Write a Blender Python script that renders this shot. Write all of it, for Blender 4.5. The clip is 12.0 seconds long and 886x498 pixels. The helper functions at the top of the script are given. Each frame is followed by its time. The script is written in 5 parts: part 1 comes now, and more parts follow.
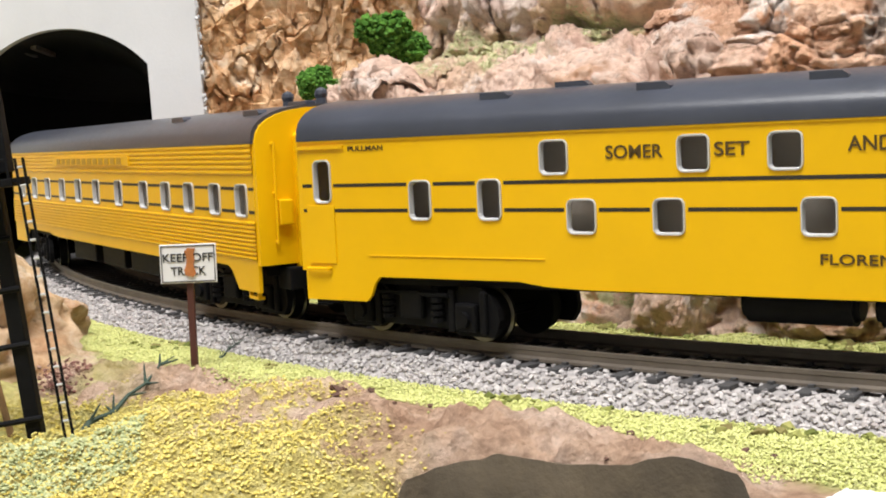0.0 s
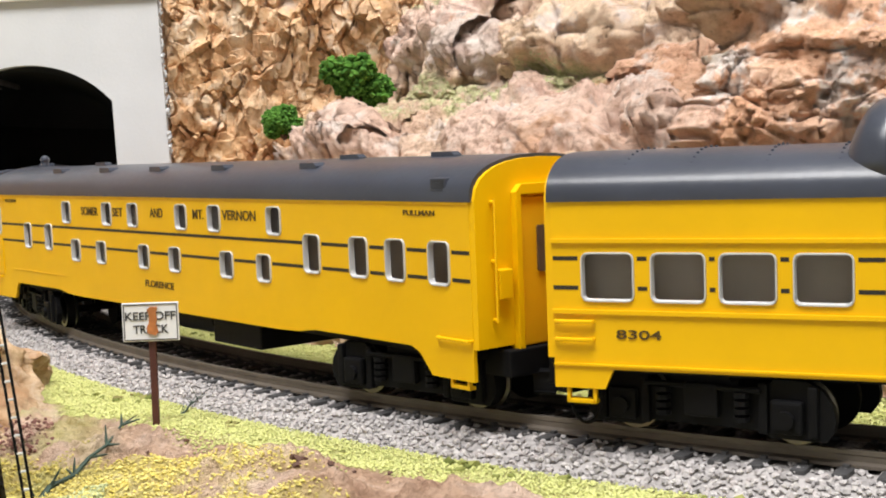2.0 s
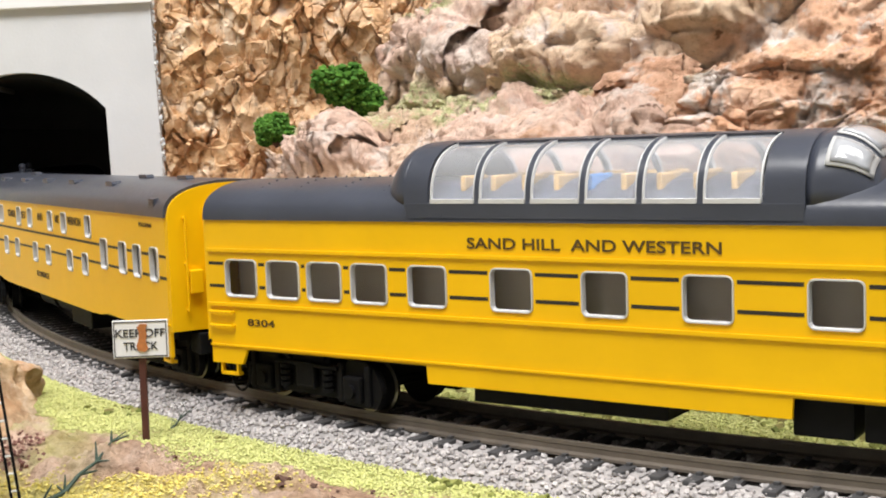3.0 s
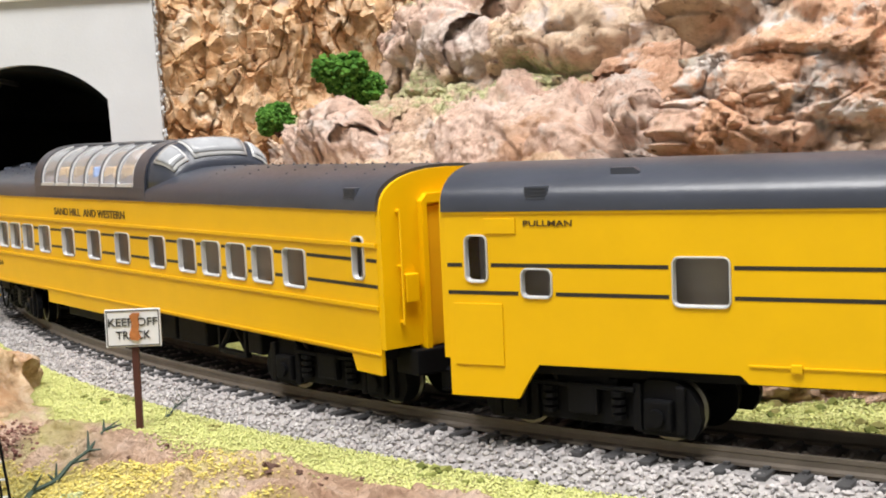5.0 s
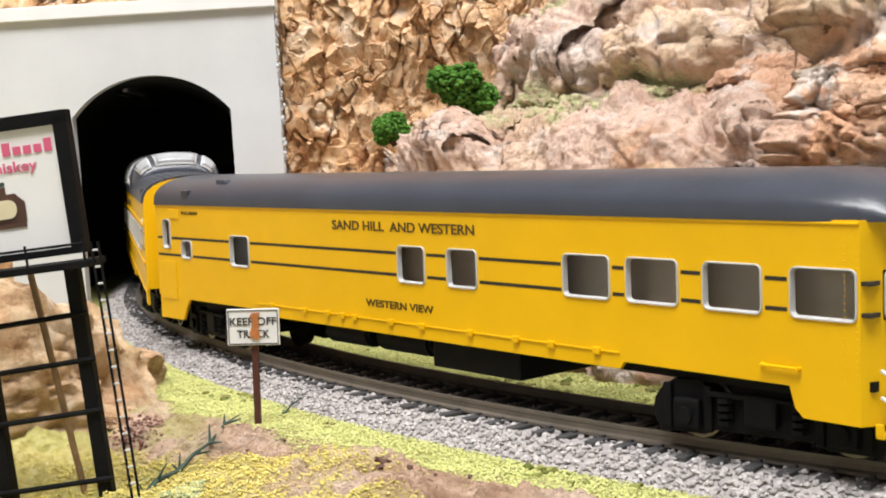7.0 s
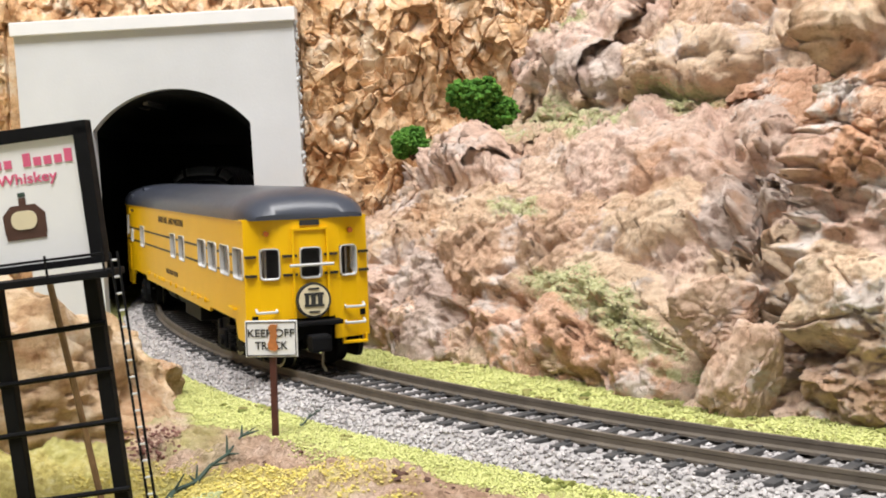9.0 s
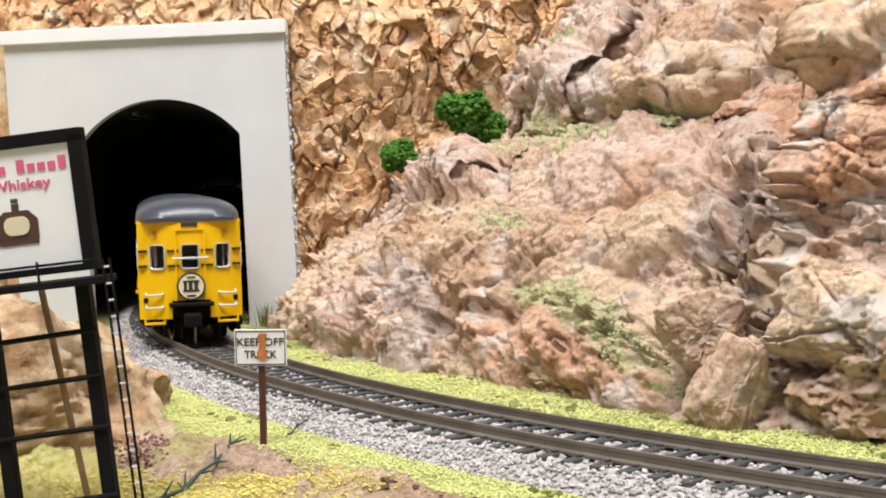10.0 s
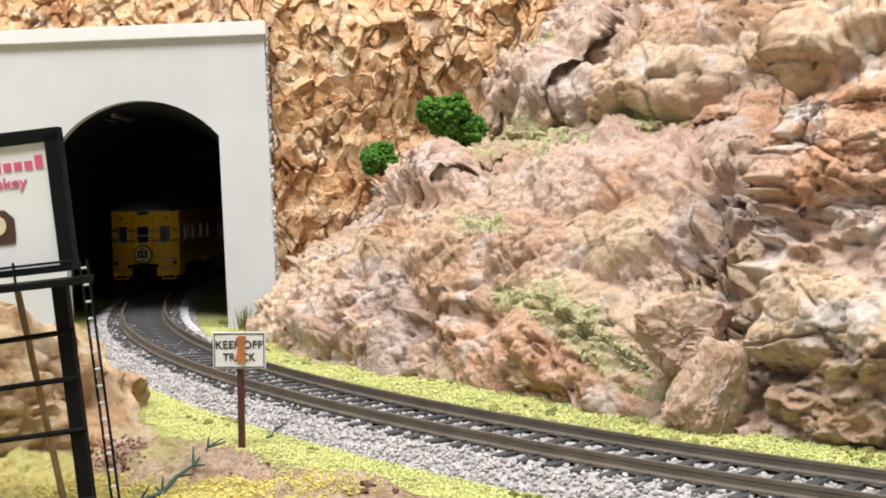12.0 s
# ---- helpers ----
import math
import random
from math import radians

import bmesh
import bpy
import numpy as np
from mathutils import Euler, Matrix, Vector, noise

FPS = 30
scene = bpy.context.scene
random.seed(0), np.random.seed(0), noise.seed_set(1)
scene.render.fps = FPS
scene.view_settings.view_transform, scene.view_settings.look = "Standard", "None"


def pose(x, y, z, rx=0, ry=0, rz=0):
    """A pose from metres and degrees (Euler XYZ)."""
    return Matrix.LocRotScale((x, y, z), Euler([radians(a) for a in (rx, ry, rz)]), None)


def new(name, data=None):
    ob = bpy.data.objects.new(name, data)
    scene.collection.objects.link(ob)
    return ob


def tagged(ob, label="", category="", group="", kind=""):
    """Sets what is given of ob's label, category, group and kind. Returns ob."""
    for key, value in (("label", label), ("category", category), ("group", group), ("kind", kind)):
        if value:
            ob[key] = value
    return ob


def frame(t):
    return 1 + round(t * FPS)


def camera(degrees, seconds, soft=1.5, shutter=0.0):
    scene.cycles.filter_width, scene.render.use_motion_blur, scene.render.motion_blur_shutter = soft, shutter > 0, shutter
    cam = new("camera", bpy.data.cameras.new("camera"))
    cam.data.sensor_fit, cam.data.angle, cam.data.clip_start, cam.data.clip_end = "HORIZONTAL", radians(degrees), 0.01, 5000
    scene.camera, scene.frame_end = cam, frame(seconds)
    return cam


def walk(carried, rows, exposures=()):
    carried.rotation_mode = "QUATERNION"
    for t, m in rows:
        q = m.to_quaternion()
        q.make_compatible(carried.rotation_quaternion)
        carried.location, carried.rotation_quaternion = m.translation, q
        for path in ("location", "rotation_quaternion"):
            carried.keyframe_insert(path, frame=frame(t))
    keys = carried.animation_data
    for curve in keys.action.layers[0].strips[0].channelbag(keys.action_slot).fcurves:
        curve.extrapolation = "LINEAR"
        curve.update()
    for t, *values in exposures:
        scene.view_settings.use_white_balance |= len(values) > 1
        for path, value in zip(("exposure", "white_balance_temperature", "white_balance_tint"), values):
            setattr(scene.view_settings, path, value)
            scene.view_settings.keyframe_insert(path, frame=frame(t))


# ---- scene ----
# An HO-scale layout, true model size: rail head at z = 0, curve of 22 inches radius round CX, CY.
CX, CY, RAD = 0.4222, 0.6490, 0.5627


def view(x, y, z, pitch, yaw, roll):
    return pose(x, y, z, 90 - pitch, 0, -yaw) @ pose(0, 0, 0, 0, 0, roll)


cam = camera(39.06, 12.0, soft=1.9)
walk(cam, [
    (0.0, view(-0.0073, 0.0131, 0.0404, 5.36, 3.32, -2.64)),
    (0.5, view(-0.0068, 0.0136, 0.0425, 5.02, 3.99, -2.40)),
    (1.0, view(-0.0081, 0.0147, 0.0431, 4.71, 4.48, -2.23)),
    (1.5, view(-0.0075, 0.0136, 0.0484, 4.58, 4.86, -2.07)),
    (2.0, view(-0.0061, 0.0110, 0.0498, 4.74, 4.91, -2.18)),
    (2.5, view(-0.0035, 0.0077, 0.0529, 4.94, 5.03, -2.14)),
    (3.0, view(-0.0036, 0.0066, 0.0556, 5.10, 5.01, -2.09)),
    (3.5, view(-0.0043, 0.0083, 0.0548, 5.54, 5.22, -2.09)),
    (5.5, view(0.0024, 0.0063, 0.0543, 5.36, 3.48, -2.77)),
    (6.0, view(0.0024, 0.0046, 0.0546, 5.08, 2.25, -2.64)),
    (6.5, view(0.0029, 0.0014, 0.0536, 4.98, 0.67, -2.32)),
    (7.0, view(0.0013, 0.0006, 0.0538, 4.74, -0.85, -2.20)),
    (7.5, view(0.0018, 0.0016, 0.0540, 4.49, -1.71, -2.28)),
    (9.5, view(0.0008, 0.0002, 0.0527, 3.72, -1.44, -1.73)),
    (10.0, view(0.0003, -0.0011, 0.0524, 3.32, -0.96, -1.32)),
    (10.5, view(-0.0002, -0.0013, 0.0522, 3.02, -0.65, -1.14)),
    (11.0, view(-0.0008, -0.0001, 0.0517, 3.08, -0.49, -1.04)),
    (11.5, view(-0.0007, 0.0003, 0.0517, 3.10, -0.31, -1.08)),
    (12.0, view(-0.0000, 0.0000, 0.0520, 3.14, 0.00, -1.05)),
], [(0.0, 0.01), (7.0, 0.01), (9.5, -0.07), (12.0, -0.07)])

# ---- light: ceiling fixtures of the exhibition room ----
scene.view_settings.exposure = 0.0
world = bpy.data.worlds.new("room_air")
scene.world = world
world.use_nodes = True
world.node_tree.nodes["Background"].inputs[0].default_value = (0.9, 0.95, 1.0, 1)
world.node_tree.nodes["Background"].inputs[1].default_value = 0.05


def ceiling_lamp(x, y, z, sx, sy, watts, colour):
    data = bpy.data.lights.new("ceiling_lamp", "AREA")
    data.shape, data.size, data.size_y, data.energy, data.color = "RECTANGLE", sx, sy, watts, colour
    ob = new("ceiling_lamp", data)
    ob.location = (x, y, z)
    return ob


ceiling_lamp(-0.35, -0.30, 1.45, 1.2, 0.5, 44.0, (1.0, 0.985, 0.97))
ceiling_lamp(0.50, 0.05, 1.45, 1.2, 0.5, 23.0, (1.0, 0.985, 0.97))


# ---- materials ----
def nodes_of(name):
    m = bpy.data.materials.new(name)
    m.use_nodes = True
    return m, m.node_tree.nodes, m.node_tree.links, m.node_tree.nodes["Principled BSDF"]


def grain(N, L, scale, detail=4, rough=0.6, kind="Object"):
    tc = N.new("ShaderNodeTexCoord")
    n = N.new("ShaderNodeTexNoise")
    n.inputs["Scale"].default_value, n.inputs["Detail"].default_value, n.inputs["Roughness"].default_value = scale, detail, rough
    L.new(tc.outputs[kind], n.inputs["Vector"])
    return n.outputs["Fac"]


def ramp(N, L, fac, stops):
    r = N.new("ShaderNodeValToRGB")
    e = r.color_ramp.elements
    while len(e) < len(stops):
        e.new(0.5)
    for el, (p, c) in zip(e, stops):
        el.position, el.color = p, (*c, 1)
    L.new(fac, r.inputs[0])
    return r.outputs[0]


def blend(N, L, fac, a, b, mode="MIX"):
    m = N.new("ShaderNodeMix")
    m.data_type, m.blend_type = "RGBA", mode
    for src, sock in ((fac, m.inputs[0]), (a, m.inputs[6]), (b, m.inputs[7])):
        if hasattr(src, "links"):
            L.new(src, sock)
        elif isinstance(src, tuple):
            sock.default_value = (*src, 1)
        else:
            sock.default_value = src
    return m.outputs[2]


def bumped(N, L, bsdf, fac, strength, dist):
    b = N.new("ShaderNodeBump")
    b.inputs["Strength"].default_value, b.inputs["Distance"].default_value = strength, dist
    L.new(fac, b.inputs["Height"])
    L.new(b.outputs[0], bsdf.inputs["Normal"])


def painted(name, colour, rough=0.4, vary=0.08, scale=60, metal=0.0, bump=0.0, fine=900, spec=0.5):
    """Paint or plastic: faint uneven tone, uneven gloss, fine relief."""
    m, N, L, B = nodes_of(name)
    lo = tuple(c * (1 - vary) for c in colour)
    hi = tuple(min(1, c * (1 + vary)) for c in colour)
    L.new(ramp(N, L, grain(N, L, scale), [(0.3, lo), (0.7, hi)]), B.inputs["Base Color"])
    f = grain(N, L, fine, 3)
    r = N.new("ShaderNodeMapRange")
    r.inputs[3].default_value, r.inputs[4].default_value = rough - 0.06, rough + 0.08
    L.new(f, r.inputs[0])
    L.new(r.outputs[0], B.inputs["Roughness"])
    B.inputs["Metallic"].default_value = metal
    B.inputs["Specular IOR Level"].default_value = spec
    if bump:
        bumped(N, L, B, f, bump, 0.0004)
    return m


def rocky(name, tones, big=38, small=260, bump=0.7, painted_rocks=False):
    """Painted plaster rock: washes of several tones, dark grain; on the slope each rock has its wash and the ledges have turf dust."""
    m, N, L, B = nodes_of(name)
    c = ramp(N, L, grain(N, L, big, 7, 0.68), [(0.36, tones[0]), (0.45, tones[1]), (0.54, tones[2]), (0.64, tones[3])])
    if painted_rocks:
        a = N.new("ShaderNodeAttribute")
        a.attribute_name = "tint"
        each = ramp(N, L, a.outputs["Fac"], [(0.0, (0.90, 0.70, 0.50)), (0.25, (0.86, 0.64, 0.56)), (0.5, (0.86, 0.50, 0.33)), (0.75, (0.66, 0.58, 0.56)), (1.0, (0.70, 0.46, 0.31))])
        c = blend(N, L, 0.62, c, each)
    c2 = ramp(N, L, grain(N, L, small, 8, 0.75), [(0.34, (0.38, 0.27, 0.20)), (0.45, (0.80, 0.73, 0.67)), (0.55, (1.0, 0.98, 0.96))])
    c = blend(N, L, 0.60, c, c2, "MULTIPLY")
    wash = ramp(N, L, grain(N, L, big * 1.7, 6, 0.65), [(0.54, (0, 0, 0)), (0.62, (1, 1, 1))])
    c = blend(N, L, wash, c, tones[4])
    rust = ramp(N, L, grain(N, L, big * 0.62, 6, 0.7), [(0.56, (0, 0, 0)), (0.68, (0.6, 0.6, 0.6))])
    c = blend(N, L, rust, c, (0.58, 0.30, 0.15))
    grey = ramp(N, L, grain(N, L, big * 0.9, 7, 0.75), [(0.60, (0, 0, 0)), (0.68, (0.55, 0.55, 0.55))])
    c = blend(N, L, grey, c, (0.50, 0.47, 0.47))
    bed = N.new("ShaderNodeMapping")
    bed.inputs["Rotation"].default_value = (0, radians(-28), 0)
    bed.inputs["Scale"].default_value = (0.35, 0.6, 1.6)
    tc = N.new("ShaderNodeTexCoord")
    L.new(tc.outputs["Object"], bed.inputs["Vector"])
    streak = N.new("ShaderNodeTexNoise")
    streak.inputs["Scale"].default_value, streak.inputs["Detail"].default_value, streak.inputs["Roughness"].default_value = small * 0.5, 7, 0.7
    L.new(bed.outputs[0], streak.inputs["Vector"])
    c = blend(N, L, 0.52, c, ramp(N, L, streak.outputs["Fac"], [(0.33, (0.40, 0.28, 0.21)), (0.44, (0.90, 0.84, 0.80)), (0.52, (1, 1, 1))]), "MULTIPLY")
    pits = ramp(N, L, grain(N, L, small * 0.55, 3, 0.5), [(0.29, (0.25, 0.19, 0.16)), (0.34, (1, 1, 1))])
    c = blend(N, L, 0.9, c, pits, "MULTIPLY")
    if painted_rocks:
        k = N.new("ShaderNodeAttribute")
        k.attribute_name = "turf"
        edge = N.new("ShaderNodeMath")
        edge.operation = "MULTIPLY"
        L.new(k.outputs["Fac"], edge.inputs[0])
        L.new(ramp(N, L, grain(N, L, 240, 6, 0.7), [(0.38, (0, 0, 0)), (0.52, (1, 1, 1))]), edge.inputs[1])
        t = ramp(N, L, grain(N, L, 700, 3), [(0.35, (0.46, 0.46, 0.22)), (0.65, (0.70, 0.68, 0.40))])
        c = blend(N, L, edge.outputs[0], c, t)
    L.new(c, B.inputs["Base Color"])
    B.inputs["Roughness"].default_value = 0.85
    B.inputs["Specular IOR Level"].default_value = 0.25
    bumped(N, L, B, grain(N, L, small * 1.1, 10, 0.75), 1.0, 0.0031 * bump)
    return m


def speckled(name, tones, rough=0.9):
    """Loose stuff: each piece its own tone."""
    m, N, L, B = nodes_of(name)
    g = N.new("ShaderNodeNewGeometry")
    c = ramp(N, L, g.outputs["Random Per Island"], [(i / (len(tones) - 1), t) for i, t in enumerate(tones)])
    c = blend(N, L, 0.5, c, ramp(N, L, grain(N, L, 1500, 3), [(0.3, (0.55, 0.55, 0.55)), (0.6, (1, 1, 1))]), "MULTIPLY")
    L.new(c, B.inputs["Base Color"])
    B.inputs["Roughness"].default_value = rough
    B.inputs["Specular IOR Level"].default_value = 0.2
    return m


YELLOW = painted("yellow_enamel", (0.79, 0.455, 0.001), 0.36, 0.05, 40, bump=0.05, spec=0.32)
YELLOW_DIM = painted("yellow_door_enamel", (0.74, 0.38, 0.004), 0.42, 0.06, 60)
ROOF = painted("charcoal_roof_paint", (0.042, 0.047, 0.064), 0.30, 0.15, 60, bump=0.08)
BLACK = painted("black_plastic", (0.005, 0.005, 0.006), 0.6, 0.2, 200, bump=0.1, spec=0.12)
STRIPE = painted("black_stripe", (0.02, 0.016, 0.012), 0.5)
FADED = painted("faded_brown_lettering", (0.42, 0.24, 0.01), 0.5)
LETTER = painted("dark_lettering", (0.075, 0.042, 0.006), 0.5)
FRAME = painted("silver_white_frame", (0.52, 0.52, 0.52), 0.35, 0.08, 300)
STEEL = painted("worn_wheel_steel", (0.20, 0.185, 0.15), 0.35, 0.15, 400, metal=0.9)
RAIL = painted("brown_painted_rail", (0.14, 0.118, 0.096), 0.5, 0.2, 150, metal=0.25, bump=0.1)
TIE = painted("black_plastic_tie", (0.055, 0.054, 0.056), 0.6, 0.3, 300, bump=0.3)
WHITE = painted("white_card", (0.74, 0.74, 0.75), 0.55, 0.03, 80)
PORTAL = painted("pale_grey_plaster", (0.565, 0.575, 0.595), 0.7, 0.07, 18, bump=0.15)
# near-black that stands for the darkness inside the bore
DARK = painted("tunnel_darkness_black", (0.006, 0.006, 0.006), 0.95, 0.2, 60)
POST = painted("red_brown_post", (0.075, 0.022, 0.016), 0.5, 0.15, 300)
RUST = painted("orange_rust_patch", (0.42, 0.15, 0.04), 0.7, 0.25, 500)
INK = painted("black_ink", (0.02, 0.02, 0.02), 0.6)
PINK = painted("pink_red_ink", (0.60, 0.10, 0.20), 0.6)
AMBER = painted("brown_bottle_ink", (0.07, 0.03, 0.02), 0.5)
CREAM = painted("cream_label_ink", (0.66, 0.58, 0.40), 0.6)
SEAT = painted("tan_seat_plastic", (0.45, 0.28, 0.10), 0.5)
INSIDE = painted("grey_interior_plastic", (0.42, 0.39, 0.355), 0.6)
BLUE = painted("blue_seat_plastic", (0.05, 0.22, 0.55), 0.5)
# opaque pale grey, painted for the reflections on the dome's end panes
CAP_REFLECTION = painted("pane_reflection_grey", (0.34, 0.35, 0.37), 0.10, 0.2, 120)
DIMGLASS = painted("brown_dim_glass", (0.10, 0.07, 0.045), 0.2, 0.2, 300)
LAMPRED = painted("dull_red_lens", (0.35, 0.08, 0.01), 0.3)
WALLPAINT = painted("bounce_wall_paint", (0.70, 0.69, 0.66), 0.8, 0.03, 2)
WOODEDGE = painted("layout_edge_board", (0.25, 0.19, 0.14), 0.7, 0.15, 12)
CLIFF = rocky("tan_pink_plaster_rock", [(0.60, 0.37, 0.26), (0.83, 0.61, 0.46), (0.91, 0.73, 0.58), (0.85, 0.63, 0.54), (0.82, 0.69, 0.62)], bump=0.9, painted_rocks=True)
CRUMPLE = rocky("brown_crumpled_rock", [(0.62, 0.35, 0.18), (0.80, 0.53, 0.30), (0.88, 0.65, 0.43), (0.74, 0.46, 0.26), (0.88, 0.72, 0.55)], 45, 300, 0.5)
NEARROCK = rocky("orange_grey_rock", [(0.80, 0.44, 0.25), (0.93, 0.64, 0.45), (0.95, 0.75, 0.58), (0.70, 0.58, 0.52), (0.90, 0.79, 0.72)], 46, 300, painted_rocks=True)
BOULDER = rocky("tan_boulder_rock", [(0.50, 0.32, 0.18), (0.68, 0.49, 0.30), (0.78, 0.60, 0.41), (0.58, 0.40, 0.25), (0.80, 0.66, 0.50)], 60, 260)
PALEROCK = rocky("pale_pink_rock", [(0.60, 0.40, 0.29), (0.80, 0.58, 0.44), (0.88, 0.68, 0.55), (0.80, 0.58, 0.48), (0.78, 0.68, 0.62)], 60, 260)
GRAVEL = speckled("grey_ballast", [(0.28, 0.265, 0.265), (0.38, 0.36, 0.36), (0.46, 0.435, 0.435), (0.55, 0.525, 0.52), (0.40, 0.36, 0.355)])
TURF = speckled("yellow_green_foam", [(0.42, 0.44, 0.14), (0.54, 0.56, 0.21), (0.62, 0.62, 0.28), (0.46, 0.50, 0.18)])
TURFPALE = speckled("pale_green_foam", [(0.52, 0.52, 0.27), (0.62, 0.62, 0.36), (0.70, 0.68, 0.44), (0.46, 0.48, 0.23)])
TURFYELLOW = speckled("yellow_foam", [(0.54, 0.43, 0.10), (0.70, 0.58, 0.15), (0.74, 0.64, 0.24), (0.60, 0.52, 0.17)])
TURFOLIVE = speckled("olive_foam", [(0.10, 0.12, 0.03), (0.20, 0.22, 0.06), (0.30, 0.30, 0.10), (0.16, 0.13, 0.05)])
TURFGREY = speckled("sage_foam", [(0.30, 0.34, 0.16), (0.42, 0.45, 0.24), (0.50, 0.52, 0.30)])
LEAFGREEN = speckled("green_bush_foam", [(0.03, 0.09, 0.012), (0.065, 0.17, 0.02), (0.11, 0.25, 0.04), (0.045, 0.13, 0.02)])
TWIG = painted("dark_green_twig", (0.030, 0.055, 0.040), 0.7, 0.25, 300)
BARK = painted("brown_scrap_bark", (0.10, 0.05, 0.035), 0.85, 0.3, 300, bump=0.5)
# brown of the bank front, darkened to stand for the shade on it
BANK_SHADE = painted("brown_bank_shade", (0.055, 0.042, 0.026), 0.95, 0.35, 120, bump=0.6)
REDWEED = speckled("dull_red_weed", [(0.16, 0.07, 0.06), (0.26, 0.13, 0.11), (0.34, 0.22, 0.17)])


def ground_material():
    m, N, L, B = nodes_of("turf_and_dirt")
    a = N.new("ShaderNodeAttribute")
    a.attribute_name = "cover"
    dirt = ramp(N, L, grain(N, L, 60, 6), [(0.36, (0.46, 0.29, 0.20)), (0.5, (0.64, 0.44, 0.32)), (0.62, (0.74, 0.56, 0.45))])
    dirt = blend(N, L, 0.7, dirt, ramp(N, L, grain(N, L, 450, 5), [(0.3, (0.4, 0.35, 0.32)), (0.55, (1, 1, 1))]), "MULTIPLY")
    turf = ramp(N, L, grain(N, L, 500, 5), [(0.3, (0.38, 0.38, 0.10)), (0.5, (0.54, 0.54, 0.20)), (0.7, (0.64, 0.63, 0.32))])
    dry = N.new("ShaderNodeAttribute")
    dry.attribute_name = "dry"
    straw = ramp(N, L, grain(N, L, 450, 5), [(0.3, (0.46, 0.36, 0.12)), (0.5, (0.68, 0.58, 0.20)), (0.7, (0.78, 0.70, 0.36))])
    c = blend(N, L, dry.outputs["Fac"], dirt, straw)
    L.new(blend(N, L, a.outputs["Fac"], c, turf), B.inputs["Base Color"])
    B.inputs["Roughness"].default_value = 0.92
    B.inputs["Specular IOR Level"].default_value = 0.15
    bumped(N, L, B, grain(N, L, 420, 9, 0.72), 1.0, 0.0028)
    return m


GROUND = ground_material()


def glass_material(name, tint, rough, clear=1.0):
    m, N, L, B = nodes_of(name)
    B.inputs["Base Color"].default_value = (*tint, 1)
    B.inputs["Transmission Weight"].default_value = clear
    B.inputs["IOR"].default_value = 1.25
    L.new(ramp(N, L, grain(N, L, 500, 3), [(0.3, (rough,) * 3), (0.7, (rough + 0.08,) * 3)]), B.inputs["Roughness"])
    return m


PANE = glass_material("smoky_window_plastic", (0.90, 0.88, 0.85), 0.08)
# dome glass with a little milky colour mixed in for the haze of reflections
DOME_HAZE = glass_material("hazed_dome_plastic", (0.93, 0.94, 0.97), 0.04, 0.90)


# ---- mesh tools ----
def part(name, bm, material, parent=None, label="", smooth=None):
    me = bpy.data.meshes.new(name)
    bmesh.ops.recalc_face_normals(bm, faces=bm.faces)
    bm.to_mesh(me)
    bm.free()
    me.materials.append(material)
    if smooth:
        me.polygons.foreach_set("use_smooth", [True] * len(me.polygons))
        me.set_sharp_from_angle(angle=radians(smooth))
    ob = new(name, me)
    ob.parent = parent
    if label:
        tagged(ob, label)
    return ob


def sheet(name, verts, faces, material, parent=None, smooth=False, normals=False):
    me = bpy.data.meshes.new(name)
    me.from_pydata([tuple(v) for v in verts], [], faces)
    me.materials.append(material)
    if smooth:
        me.polygons.foreach_set("use_smooth", [True] * len(me.polygons))
    me.update()
    ob = new(name, me)
    ob.parent = parent
    return ob


def share(name, me, parent, m):
    ob = new(name, me)
    ob.parent, ob.matrix_basis = parent, m
    return ob


def box(bm, x0, x1, y0, y1, z0, z1, bevel=0.0):
    g = bmesh.ops.create_cube(bm, size=1)
    for v in g["verts"]:
        v.co = Vector(((x0 + x1) / 2 + v.co.x * (x1 - x0), (y0 + y1) / 2 + v.co.y * (y1 - y0), (z0 + z1) / 2 + v.co.z * (z1 - z0)))
    if bevel:
        es = list({e for v in g["verts"] for e in v.link_edges})
        bmesh.ops.bevel(bm, geom=es, offset=bevel, segments=2, affect="EDGES", profile=0.6)
    return bm


def boxed(*a, **k):
    return box(bmesh.new(), *a, **k)


def rod(bm, a, b, r, r2=None, seg=8):
    a, b = Vector(a), Vector(b)
    q = (b - a).to_track_quat("Z", "Y").to_matrix().to_4x4()
    bmesh.ops.create_cone(bm, cap_ends=True, segments=seg, radius1=r, radius2=r if r2 is None else r2, depth=(b - a).length,
                          matrix=Matrix.Translation((a + b) / 2) @ q)
    return bm


def prism(bm, outline, y0, y1):
    """A solid from an outline in x, z between two y."""
    lo = [bm.verts.new((x, y0, z)) for x, z in outline]
    hi = [bm.verts.new((x, y1, z)) for x, z in outline]
    n = len(outline)
    bm.faces.new(lo)
    bm.faces.new(hi[::-1])
    for i in range(n):
        bm.faces.new((lo[i], hi[i], hi[(i + 1) % n], lo[(i + 1) % n]))
    return bm


def round_rect(w, h, r, n=4):
    pts = []
    for cx, cz, a0 in ((w / 2 - r, h / 2 - r, 0), (-w / 2 + r, h / 2 - r, 90), (-w / 2 + r, -h / 2 + r, 180), (w / 2 - r, -h / 2 + r, 270)):
        for k in range(n + 1):
            a = radians(a0 + 90 * k / n)
            pts.append((cx + r * math.cos(a), cz + r * math.sin(a)))
    return pts


